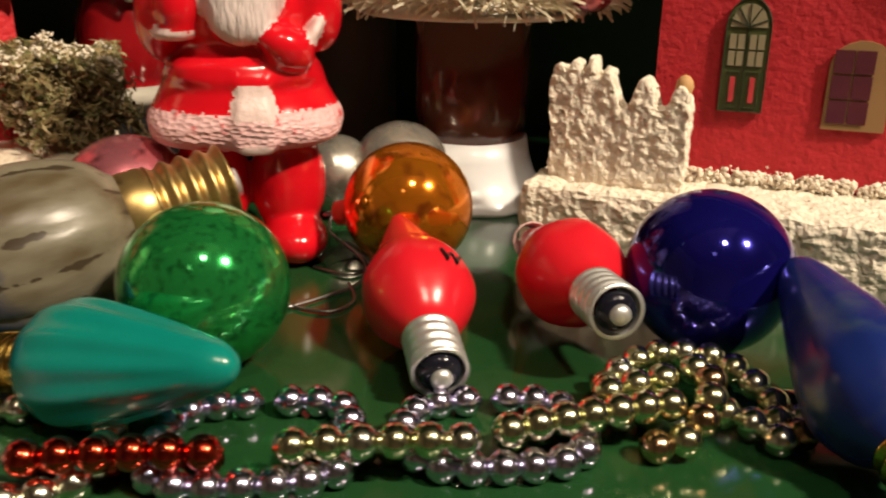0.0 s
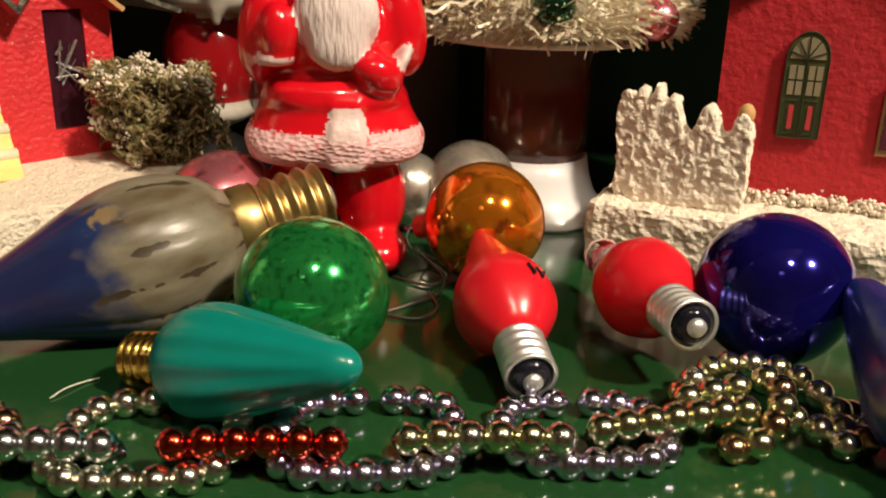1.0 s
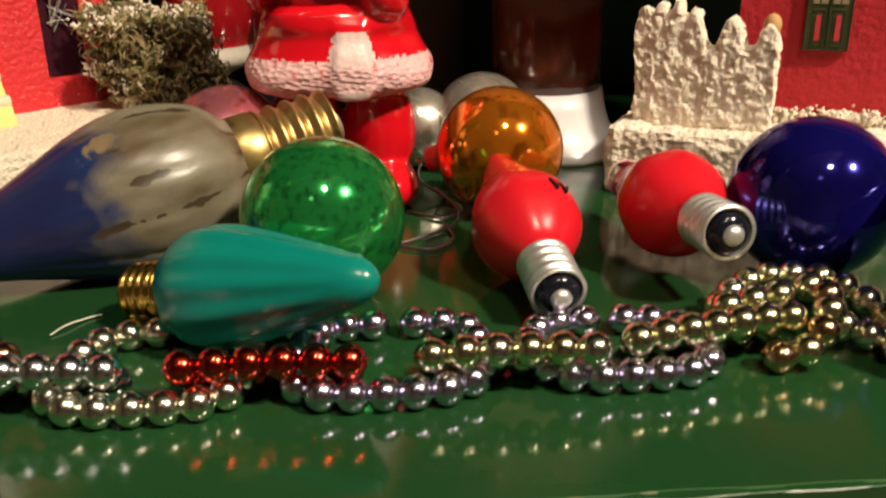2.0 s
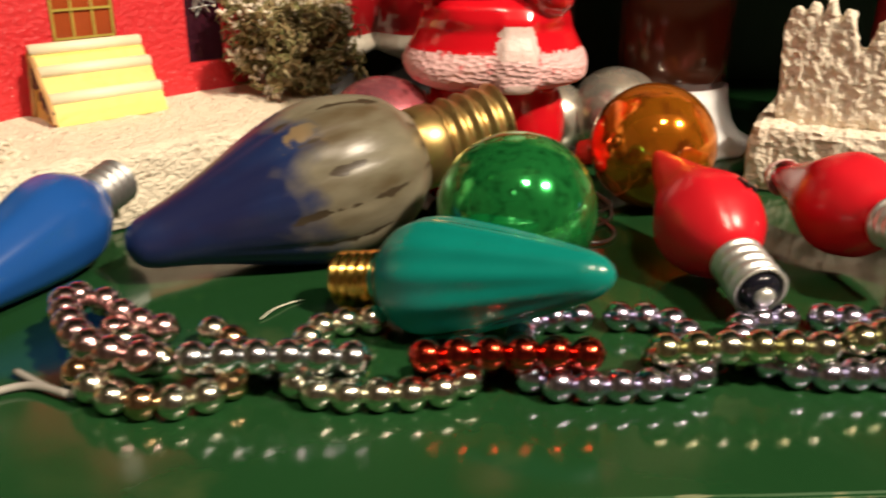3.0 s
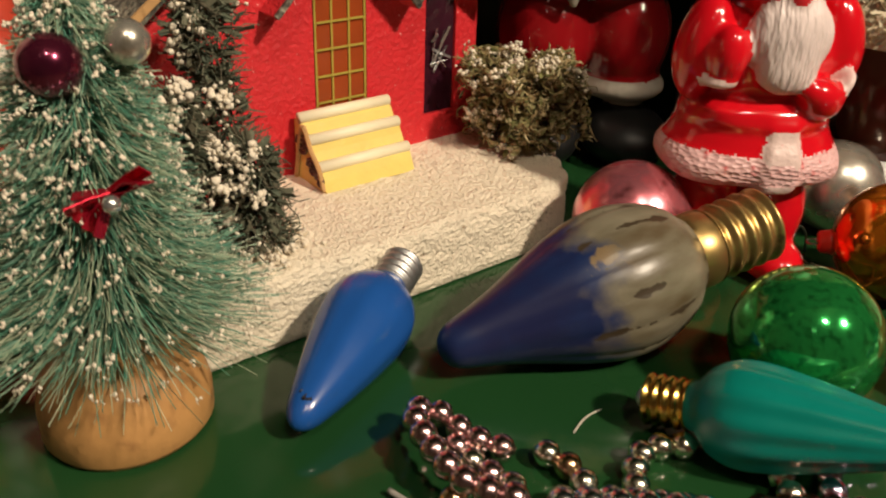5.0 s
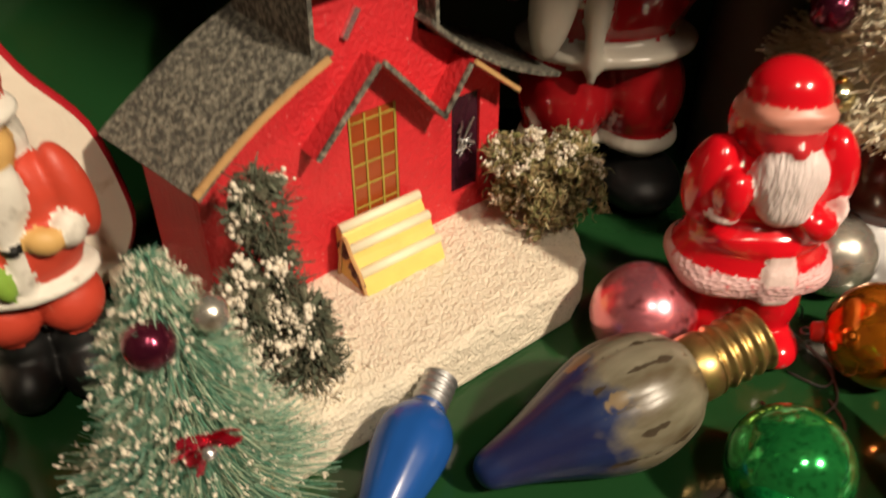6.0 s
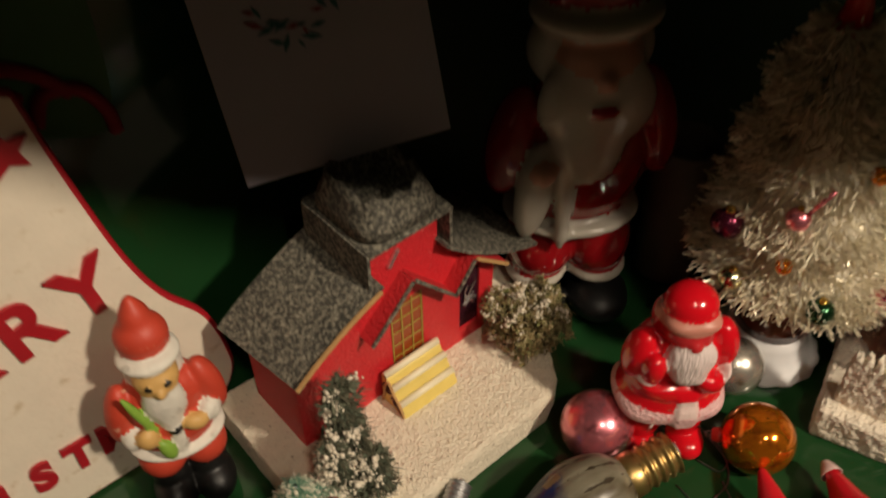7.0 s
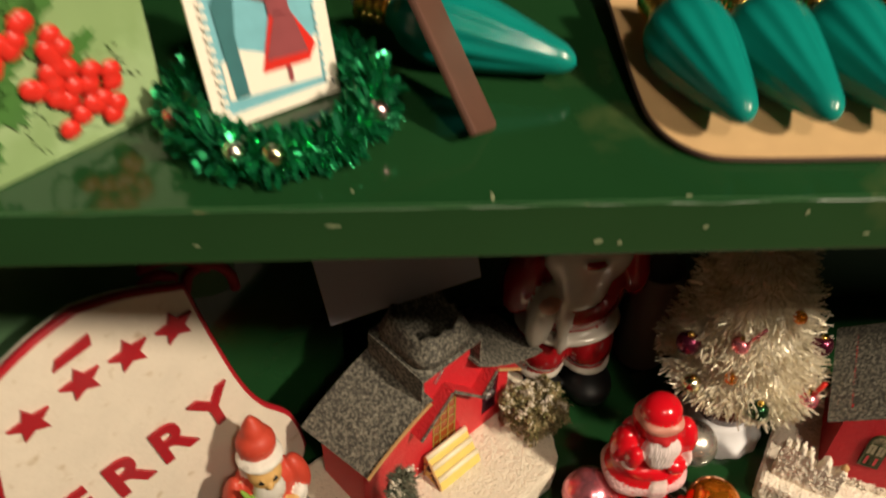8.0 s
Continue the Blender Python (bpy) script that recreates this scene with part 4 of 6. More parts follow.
def slab(p, q, v0, v1, thick, bend=0.0, skew=0.0):
    """A card roof sheet from p to q in the (u, z) profile, running from v0 to v1."""
    bm = bmesh.new()
    n = 8
    d = Vector((q[0] - p[0], 0, q[1] - p[1]))
    nrm = Vector((-d.z, 0, d.x)).normalized()
    if nrm.z < 0:
        nrm = -nrm
    rows = []
    for i in range(n + 1):
        f = i / n
        c = Vector((p[0], 0, p[1])) + d * f + nrm * bend * 4 * f * (1 - f)
        rows.append([bm.verts.new(c + Vector((skew * (1 - f) * ((v - v0) / (v1 - v0) - 0.8), 0, 0)) + Vector((0, v, 0)) + nrm * o) for v, o in ((v0, 0), (v1, 0), (v1, thick), (v0, thick))])
    for a, b in zip(rows, rows[1:]):
        for i in range(4):
            j = (i + 1) % 4
            bm.faces.new((a[i], a[j], b[j], b[i]))
    bm.faces.new(rows[0])
    bm.faces.new(rows[-1])
    bmesh.ops.recalc_face_normals(bm, faces=list(bm.faces))
    return bm


part("roof_slope", slab((-0.095, 0.107), (-0.018, 0.152), 0.302, 0.380, 0.0025, 0.003, -0.010), M["grey_roof"], house, "grey roof sheet with snow speckle")
part("roof_slope", slab((0.120, 0.098), (0.034, 0.150), 0.304, 0.384, 0.0025, -0.006), M["grey_roof"], house, "grey roof sheet with snow speckle")
part("roof_edging", slab((-0.088, 0.1095), (-0.020, 0.1495), 0.3005, 0.3022, 0.0030, 0.003), M["tan_edge"], house, "worn tan card edge")
part("tower_roof", slab((-0.024, 0.176), (0.041, 0.178), 0.306, 0.376, 0.003), M["grey_roof"], house, "grey roof sheet with snow speckle")
part("tower_flank", slab((-0.0240, 0.150), (-0.0235, 0.178), 0.307, 0.375, 0.0022), M["grey_roof"], house, "grey flank sheet with snow speckle")
part("tower_flank", slab((0.0395, 0.146), (0.0390, 0.178), 0.307, 0.375, 0.0022), M["grey_roof"], house, "grey flank sheet with snow speckle")


def steeple():
    """Flared stump with a ragged open top."""
    bm = bmesh.new()
    ring = []
    n = 36
    for i in range(n):
        a = 2 * math.pi * i / n
        sq = 1 / max(abs(math.cos(a)), abs(math.sin(a)))
        jag = 0.012 * noise.noise(Vector((2.2 * math.cos(a), 2.2 * math.sin(a), 4.0))) + 0.005 * random.random() - 0.003
        rows = []
        for h, r in ((0.0, 1.0), (0.009, 0.95), (0.017, 0.84), (0.025 + jag, 0.77), (0.0245 + jag, 0.69), (0.002, 0.62)):
            k = min(sq, 1.2)
            rows.append(bm.verts.new((0.008 + 0.031 * r * k * math.cos(a), 0.341 + 0.033 * r * k * math.sin(a), 0.181 + h)))
        ring.append(rows)
    for i in range(n):
        a, b = ring[i], ring[(i + 1) % n]
        for k in range(5):
            bm.faces.new((a[k], b[k], b[k + 1], a[k + 1]))
    bm.faces.new([r[0] for r in ring][::-1])
    bm.faces.new([r[5] for r in ring])
    bmesh.ops.recalc_face_normals(bm, faces=list(bm.faces))
    return bm


part("steeple_stump", steeple(), M["grey_roof"], house, "broken hollow steeple stump", True)
# folded porch over door and window
for p, q in (((-0.030, 0.104), (0.0055, 0.1400)), ((0.0410, 0.1005), (0.0060, 0.1400)), ((0.0412, 0.1010), (0.0585, 0.1245)), ((0.0890, 0.1000), (0.0590, 0.1245))):
    roof = part("porch_roof", slab(p, q, 0.3035, WALL, 0.0018), M["red_card_dark"], house, "folded red card porch roof")
    part("snow_edging", slab(p, q, 0.3015, 0.3032, 0.0022), M["tan_edge"] if q[0] > 0.0587 and p[0] > 0.08 else M["grey_roof"], roof, "speckled front edge")
part("gable_star", slab((-0.004, 0.150), (0.004, 0.162), 0.3135, 0.3156, 0.003), M["foil_silver"], house, "crumpled silver foil scrap")

door = part("door", box(-0.0056, 0.0216, WALL + 0.0005, WALL + 0.0015, 0.0504, 0.1115), M["door_brown"], house, "amber door sheet with olive glazing bars")
for u in (-0.0050, 0.0035, 0.0125, 0.0210):
    part("glazing_bar", box(u - 0.0005, u + 0.0005, WALL - 0.0002, WALL + 0.0004, 0.0504, 0.1115), M["door_grid"], door)
for z in (0.061, 0.073, 0.085, 0.097, 0.108):
    part("glazing_bar", box(-0.0044, 0.0204, WALL - 0.0006, WALL - 0.0003, z - 0.0005, z + 0.0005), M["door_grid"], door)
pane = part("window_pane", rough_skin(box(0.0562, 0.0748, WALL + 0.0016, WALL + 0.0026, 0.0442, 0.1008), 0.0004, 6), M["dark_window"], house, "dark crinkled cellophane pane")
random.seed(17)
part("foil_scrap", flakes([(Vector((0.0590 + random.uniform(0, 0.003), WALL + 0.0003, 0.072 + random.uniform(-0.010, 0.008))), Vector((0.062 + random.uniform(0, 0.010), WALL - 0.0008, 0.074 + random.uniform(-0.010, 0.014)))) for _ in range(9)], 0.0007), M["foil_silver"], pane, "crumpled silver foil scrap")


def steps():
    """Three curved treads falling from the door."""
    top = part("door_steps", bmesh.new(), M["yellow"], house, "yellow and cream painted curved steps")
    prof = [(0.3135, 0.0300), (0.3135, 0.0570), (0.3100, 0.0585), (0.3070, 0.0555), (0.3040, 0.0500), (0.3010, 0.0500), (0.2990, 0.0455), (0.2960, 0.0405), (0.2930, 0.0400), (0.2905, 0.0350), (0.2885, 0.0300)]
    bm = bmesh.new()
    a = [bm.verts.new((-0.0187, v, z)) for v, z in prof]
    b = [bm.verts.new((0.0295, v, z)) for v, z in prof]
    bm.faces.new(a)
    bm.faces.new(b[::-1])
    for i in range(len(prof)):
        j = (i + 1) % len(prof)
        bm.faces.new((a[i], b[i], b[j], a[j]))
    bmesh.ops.recalc_face_normals(bm, faces=list(bm.faces))
    bm.to_mesh(top.data)
    bm.free()
    for v, z in ((0.3100, 0.0583), (0.3022, 0.0502), (0.2942, 0.0402)):
        part("nosing", tube([(-0.0187, v, z), (0.0295, v, z)], 0.0027, 10), M["cream_edge"], top, "cream painted nosing", True)
    side = [(-0.0195, 0.3125, 0.0305), (-0.0195, 0.3060, 0.0560), (-0.0195, 0.2990, 0.0465), (-0.0195, 0.2930, 0.0400), (-0.0195, 0.2895, 0.0310)]
    part("tread_end", tube(smooth_line(side, 4), 0.0011, 6), M["tan_edge"], top, "brown worn end of steps")
    for v, z, r in ((0.3070, 0.0470, 0.0052), (0.2985, 0.0390, 0.0048), (0.2930, 0.0345, 0.0034)):
        ring = [(-0.0192, v + k * r * math.cos(a), z + k * r * math.sin(a)) for k, a in ((1 - 0.045 * i, 0.7 * i) for i in range(20))]
        part("scroll_end", tube(ring, 0.0008, 6), M["brown_wood"], top, "rolled brown card end")


steps()

# ---- moss trees and bushes on the base ----


def moss_plant(name, label, m, height, width, count, material, snow, lumps, seed, tall=False):
    random.seed(seed)
    top = thing(name, label, "toy tree", m)
    strands, spots, leaves = [], [], []
    for i in range(count):
        h = random.random() ** (0.9 if tall else 0.75)
        w = width * ((1 - 0.62 * h) * (0.85 + 0.25 * math.sin(h * 17)) if tall else max(0.05, 1 - abs(2 * h - 0.9) ** 4 * 0.7))
        a = random.uniform(0, 2 * math.pi)
        r = w * math.sqrt(random.random()) * random.uniform(0.75, 1.12)
        p = Vector((r * math.cos(a), r * math.sin(a) * 0.8, 0.002 + h * height))
        d = Vector((math.cos(a) + random.uniform(-1, 1), math.sin(a) + random.uniform(-1, 1), random.uniform(-0.6, 1.0))).normalized()
        if not tall:
            p = Vector((random.uniform(-1, 1) * width * 0.92, random.uniform(-0.8, 0.8) * width, 0.002 + h * height * 0.90))
            p += 0.007 * noise.noise_vector(p * 55.0 + Vector((seed, 0, 0)))
            p.x *= 0.90 + 0.12 * h
        if noise.noise(p * (140.0 if tall else 105.0) + Vector((seed, 0, 0))) < (-0.12 if tall else 0.0):
            continue
        size = random.uniform(0.004, 0.0105)
        q = p + d * size * 0.5 + Vector([random.uniform(-0.0015, 0.0015) for _ in range(3)])
        s = q + (d + Vector([random.uniform(-0.9, 0.9) for _ in range(3)])).normalized() * size * 0.5
        if tall:
            strands.append([p, q, s])
        else:
            side = d.cross(Vector([random.uniform(-1, 1) for _ in range(3)])).normalized()
            bend = random.uniform(0.0014, 0.0042)
            turn = random.uniform(1.6, 4.2)
            curl = [p + d * bend * math.sin(turn * k / 4) + side * bend * (1 - math.cos(turn * k / 4)) for k in range(5)]
            strands.append(curl)
            s = curl[2]
        if i % 4 == 0 or (not tall and i % 2 == 0):
            leaves.append((p, p + (s - p) * 0.8))
        if not tall and random.random() < 0.060 and (h > 0.84 or p.x < -0.72 * width):
            spots += [s + Vector([random.gauss(0, 0.0014) for _ in range(3)]) for _ in range(5)]
        if tall and random.random() < snow / 5 and p.x < 0.3 * w:
            spots += [s + Vector([random.gauss(0, 0.0019) for _ in range(3)]) for _ in range(9)]
    tagged(part("moss_tangle", ribbons(strands, 0.00050 if tall else 0.00072), material, top, "tangled dry moss twigs"), kind="stuff")
    tagged(part("lichen", flakes(leaves, 0.0010 if tall else 0.0014), material, top, "curled dry lichen"), kind="stuff")
    tagged(part("snow_dusting", clumps(spots, lumps[0] * 0.6, lumps[1] * 0.75), M["snow_clump"], top, "cream snow tufts"), kind="stuff")
    stem = [(0, 0, -0.001), (0.0008, 0, height * 0.3), (-0.0006, 0.0005, height * 0.6)]
    part("stem", tube(smooth_line(stem, 4), 0.0015, 8), M["brown_wood"], top, "thin brown stem", True)
    return top


def on_house(u, v, z, turn=0):
    return HOUSE @ pose(u, v, z, 0, 0, turn)


moss_plant("moss_bush", "dry moss bush with snow tufts beside card house", on_house(0.095, 0.284, 0.0296), 0.045, 0.0270, 6200, M["moss"], 0.070, (0.0008, 0.0022), 11)
moss_plant("moss_tree", "tall dark moss tree with snow beside card house", on_house(-0.072, 0.280, 0.0296), 0.094, 0.0190, 3000, M["moss_dark"], 0.07, (0.0011, 0.0028), 12, True)
moss_plant("moss_bush", "grey-green moss bush with heavy snow tufts", on_house(-0.090, 0.266, 0.0296), 0.062, 0.0130, 1500, M["moss_dark"], 0.16, (0.0013, 0.0034), 13, True)
moss_plant("moss_bush", "grey-green moss bush with heavy snow tufts", on_house(-0.068, 0.258, 0.0296), 0.040, 0.0140, 1200, M["moss_dark"], 0.12, (0.0012, 0.0030), 14, True)
random.seed(15)
drift = part("snow_drift", clumps([Vector((random.gauss(-0.075, 0.014), random.gauss(0.262, 0.010), 0.0296 + 0.0022 * random.random())) for _ in range(260)], 0.0008, 0.0018), M["snow_clump"], house, "loose snow crumbs under the trees")

# ---- bottle-brush tree ----


def brush_tree():
    random.seed(21)
    top = thing("brush_tree", "green bottle-brush tree with snow tips on turned wood base", "toy tree", pose(-0.2500, 0.0895, 0))
    part("wood_base", lathe([(0.0, 0.0), (0.0255, 0.0), (0.0272, 0.0025), (0.0272, 0.012), (0.0250, 0.022), (0.0215, 0.028), (0.012, 0.030), (0.0, 0.030)], 40, lambda z, a: 1 + 0.015 * math.sin(3 * a + 40 * z)), M["wood"], top, "turned tan wood base", True)
    part("stem", tube([(0, 0, 0.02), (0, 0, 0.145)], 0.0016, 8), M["steel"], top, "twisted wire stem", True)
    strands, tips = [], []
    for i in range(8200):
        h = random.random() ** 1.1
        z = 0.040 + 0.106 * h
        reach = (0.0385 * (1 - h) ** 1.0 + 0.006) * random.uniform(0.70, 1.14) * (1 + 0.12 * math.sin(9 * h + 2))
        a = random.uniform(0, 2 * math.pi)
        d = Vector((math.cos(a), math.sin(a), random.uniform(-0.12, 0.22)))
        p = Vector((0, 0, z))
        q = p + d * reach * 0.55 + Vector([random.uniform(-0.002, 0.002) for _ in range(3)])
        s = p + d * reach + Vector((random.uniform(-0.003, 0.003), random.uniform(-0.003, 0.003), random.uniform(-0.007, 0.002)))
        strands.append([p + d * 0.002, q, s])
        if random.random() < (0.20 if d.x < 0.2 else 0.11):
            tips.append(s if random.random() < 0.75 else s.lerp(q, 0.3))
    tagged(part("bristle_brush", ribbons(strands, 0.00030), M["bristle"], top, "dense green sisal bristles"), kind="stuff")
    tagged(part("snow_dusting", clumps(tips, 0.0004, 0.0010), M["snow_clump"], top, "cream snow tips"), kind="stuff")
    part("bead_ornament", mesh_of(ball(0.0085, 3), "b", True), M["ball_plum"], top, "plum glass bead", m=pose(0.000, -0.012, 0.122))
    part("bead_ornament", mesh_of(ball(0.0062, 3), "b", True), M["ball_silver"], top, "silver glass bead", m=pose(0.017, -0.002, 0.126))
    bow = part("foil_bow", flakes([(Vector((0.016, -0.023, 0.092)), Vector((0.016 + 0.011 * math.cos(a), -0.026 + random.uniform(-0.004, 0.002), 0.092 + 0.010 * math.sin(a + 0.5)))) for a in (0.2, 0.4, 2.7, 2.9, 3.2, 4.0, 4.4, 0.1, 3.6)], 0.0021), M["foil_red"], top, "red foil bow")
    part("bow_knot", mesh_of(ball(0.0026, 2), "b", True), M["foil_silver"], bow, "silver foil knot", m=pose(0.017, -0.028, 0.091))


brush_tree()

# ---- moulded figures, each one plain form ----


def figure(name, label, m, forms, materials, cell, blend):
    me = sculpt(forms, cell, blend)
    for one in materials:
        me.materials.append(one)
    ob = new(name, me)
    ob.matrix_basis = m
    return tagged(ob, label, "figurine")


# red plastic figure: 0 red, 1 white trim, 2 pink face
figure("plastic_figure", "glossy red plastic winter figure with white painted trim", pose(-0.021, 0.214, 0.0, 0, 0, 4), [
    (0, (0.017, -0.012, 0.009), (0.0130, 0.0175, 0.0100)), (0, (-0.017, -0.012, 0.009), (0.0130, 0.0175, 0.0100)),
    (0, (0.015, -0.002, 0.030), (0.0150, 0.0150, 0.0240)), (0, (-0.015, -0.002, 0.030), (0.0150, 0.0150, 0.0240)),
    *[(0, (0.0, 0.0, 0.0580 + 0.0022 * i), (0.0360 - 0.0012 * i, 0.0280 - 0.0008 * i, 0.0110)) for i in range(9)],
    (4, (0.0, 0.0, 0.0545), (0.0368, 0.0288, 0.0082), (0, 0, 0), 3),
    (0, (0.0, 0.0, 0.078), (0.0235, 0.0205, 0.0150)),
    (0, (0.0, 0.001, 0.098), (0.0300, 0.0225, 0.0230)),
    (1, (0.004, -0.0245, 0.0650), (0.0047, 0.0040, 0.0070), (-17, 0, 0), 6), (1, (0.004, -0.0280, 0.0555), (0.0047, 0.0022, 0.0070), (0, 0, 0), 6),
    (0, (0.0, -0.001, 0.0765), (0.0262, 0.0225, 0.0048), (0, 0, 0), 4),
    (0, (0.0275, -0.003, 0.103), (0.0105, 0.0125, 0.0210), (0, -9, 0)), (0, (-0.0275, -0.005, 0.101), (0.0105, 0.0125, 0.0210), (0, 9, 0)),
    (0, (0.017, -0.021, 0.0860), (0.0105, 0.0080, 0.0072), (0, 20, 20)), (1, (0.0265, -0.0165, 0.0900), (0.0026, 0.0080, 0.0066), (0, 30, 0)),
    (0, (-0.0215, -0.0195, 0.1010), (0.0072, 0.0075, 0.0115)), (1, (-0.0235, -0.0170, 0.0905), (0.0070, 0.0080, 0.0024)),
    (3, (0.001, -0.0190, 0.1080), (0.0165, 0.0095, 0.0165)), (3, (0.001, -0.0225, 0.0965), (0.0110, 0.0055, 0.0100)),
    (2, (0.0, -0.009, 0.1250), (0.0160, 0.0140, 0.0110)), (2, (0.0, -0.0228, 0.1235), (0.0030, 0.0030, 0.0026)),
    (0, (0.0, 0.004, 0.124), (0.0200, 0.0170, 0.0170)),
    (5, (0.0, -0.006, 0.1335), (0.0178, 0.0160, 0.0052), (-8, 0, 0), 3),
    (0, (0.0, -0.002, 0.1410), (0.0170, 0.0160, 0.0135)),
], [M["red_plastic"], M["white_paint"], M["face_red"], M["beard"], M["hem"], M["brim"]], 0.00095, 0.0036)

# tall glazed figure at the back: 0 red, 1 cream, 2 black, 3 skin
figure("glazed_figure", "tall glazed ceramic winter figure in red and cream", pose(-0.074, 0.352, 0.0, 0, 0, 6) @ Matrix.Diagonal((1, 1, 1.15, 1)), [
    (2, (0.026, -0.014, 0.014), (0.0250, 0.0320, 0.0150)), (2, (-0.026, -0.014, 0.014), (0.0250, 0.0320, 0.0150)),
    (1, (0.024, -0.004, 0.038), (0.0245, 0.0255, 0.0085)), (1, (-0.024, -0.004, 0.038), (0.0245, 0.0255, 0.0085)),
    (0, (0.022, 0.0, 0.062), (0.0270, 0.0320, 0.0300)), (0, (-0.022, 0.0, 0.062), (0.0270, 0.0320, 0.0300)),
    (1, (0.0, 0.0, 0.090), (0.0525, 0.0405, 0.0080)),
    (0, (0.0, 0.0, 0.135), (0.0520, 0.0400, 0.0560)),
    (1, (-0.016, -0.037, 0.118), (0.0058, 0.0060, 0.0400)),
    (0, (0.050, -0.006, 0.155), (0.0180, 0.0200, 0.0400), (0, -14, 0)), (0, (-0.050, -0.010, 0.150), (0.0180, 0.0220, 0.0380), (0, 14, 0)),
    (1, (0.0, -0.030, 0.186), (0.0390, 0.0190, 0.0330)), (1, (-0.004, -0.037, 0.160), (0.0240, 0.0120, 0.0260)), (0, (0.0, -0.050, 0.1900), (0.0080, 0.0040, 0.0030)),
    (1, (-0.038, -0.036, 0.128), (0.0130, 0.0120, 0.0360), (0, 8, 0)), (3, (-0.034, -0.045, 0.1480), (0.0090, 0.0080, 0.0075)),
    (3, (0.0, -0.022, 0.212), (0.0270, 0.0230, 0.0200)), (3, (0.0, -0.047, 0.208), (0.0060, 0.0060, 0.0055)),
    (1, (0.0, -0.002, 0.208), (0.0420, 0.0290, 0.0300)),
    (1, (0.0, -0.006, 0.233), (0.0430, 0.0360, 0.0110)),
    (0, (0.0, 0.0, 0.248), (0.0350, 0.0300, 0.0240)),
], [M["cer_red"], M["cer_white"], M["cer_black"], M["cer_face"]], 0.0026, 0.005)

# painted plaster figure: 0 red, 1 white, 2 skin, 3 green, 4 black
figure("plaster_figure", "painted plaster winter figure with green sack, chipped", pose(-0.345, 0.180, 0.0, 0, 0, 24), [
    (4, (0.0132, -0.0050, 0.013), (0.0143, 0.0210, 0.0150)), (4, (-0.0132, -0.0050, 0.013), (0.0143, 0.0210, 0.0150)),
    (4, (0.0123, 0.0017, 0.026), (0.0128, 0.0139, 0.0150)), (4, (-0.0123, 0.0017, 0.026), (0.0128, 0.0139, 0.0150)),
    (0, (0.0132, -0.0008, 0.050), (0.0155, 0.0160, 0.0170)), (0, (-0.0132, -0.0008, 0.050), (0.0155, 0.0160, 0.0170)),
    (0, (0.0000, 0.0000, 0.086), (0.0278, 0.0202, 0.0300)),
    (1, (0.0000, 0.0000, 0.0660), (0.0309, 0.0227, 0.0062)),
    (0, (0.0000, 0.0000, 0.108), (0.0255, 0.0185, 0.0220)),
    (1, (0.0007, -0.0181, 0.082), (0.0046, 0.0038, 0.0200)),
    (4, (0.0007, -0.0220, 0.0925), (0.0031, 0.0015, 0.0020)),
    (0, (0.0270, -0.0017, 0.104), (0.0089, 0.0109, 0.0240), (0, -10, 0)), (0, (-0.0270, -0.0034, 0.104), (0.0089, 0.0109, 0.0240), (0, 10, 0)),
    (1, (0.0232, -0.0126, 0.0930), (0.0070, 0.0080, 0.0085)), (2, (0.0132, -0.0197, 0.0930), (0.0077, 0.0050, 0.0060), (0, 18, 0)),
    (1, (-0.0239, -0.0134, 0.0900), (0.0070, 0.0080, 0.0085)), (2, (-0.0162, -0.0206, 0.0930), (0.0065, 0.0055, 0.0080)),
    (3, (-0.0160, -0.0180, 0.1130), (0.0027, 0.0036, 0.0210), (0, -16, 0)), (3, (-0.0075, -0.0225, 0.0790), (0.0045, 0.0038, 0.0100), (0, -14, 0)),
    (1, (0.0000, -0.0160, 0.1170), (0.0123, 0.0071, 0.0200)), (1, (0.0000, -0.0176, 0.1020), (0.0062, 0.0042, 0.0120)),
    (2, (0.0000, -0.0101, 0.134), (0.0135, 0.0126, 0.0125)), (2, (0.0000, -0.0231, 0.1310), (0.0029, 0.0032, 0.0036)),
    (4, (-0.0058, -0.0220, 0.1365), (0.0017, 0.0010, 0.0014)), (4, (0.0058, -0.0220, 0.1365), (0.0017, 0.0010, 0.0014)),
    (1, (0.0000, 0.0034, 0.130), (0.0174, 0.0139, 0.0200)),
    (1, (0.0000, -0.0025, 0.1465), (0.0186, 0.0176, 0.0062)),
    (0, (0.0000, 0.0017, 0.158), (0.0155, 0.0148, 0.0150)), (0, (0.0000, 0.0030, 0.170), (0.0092, 0.0095, 0.0130)), (0, (0.0000, 0.004, 0.178), (0.0051, 0.0055, 0.0090)),
], [M["wax_red"], M["wax_white"], M["wax_skin"], M["wax_green"], M["cer_black"]], 0.00145, 0.0026)

# ---- bell-shaped plaque leaning behind ----
PLAQUE = HOUSE @ pose(-0.225, 0.398, 0.0)
plaque = thing("bell_plaque", "speckled cream bell-shaped plaque with red rim and lettering", "plaque", PLAQUE)
half = [(0.0, 0.0), (0.085, 0.004), (0.118, 0.018), (0.134, 0.038), (0.136, 0.060), (0.127, 0.104), (0.105, 0.140), (0.090, 0.183), (0.077, 0.248), (0.068, 0.304), (0.030, 0.322), (0.0, 0.330)]
right = [(p.x, p.z) for p in smooth_line([(x, 0, z) for x, z in half[1:10]], 5)] + [(p.x, p.z) for p in smooth_line([(x, 0, z) for x, z in half[9:]], 5)[1:]]
outline = right + [(-x, z) for x, z in right[::-1][1:]]
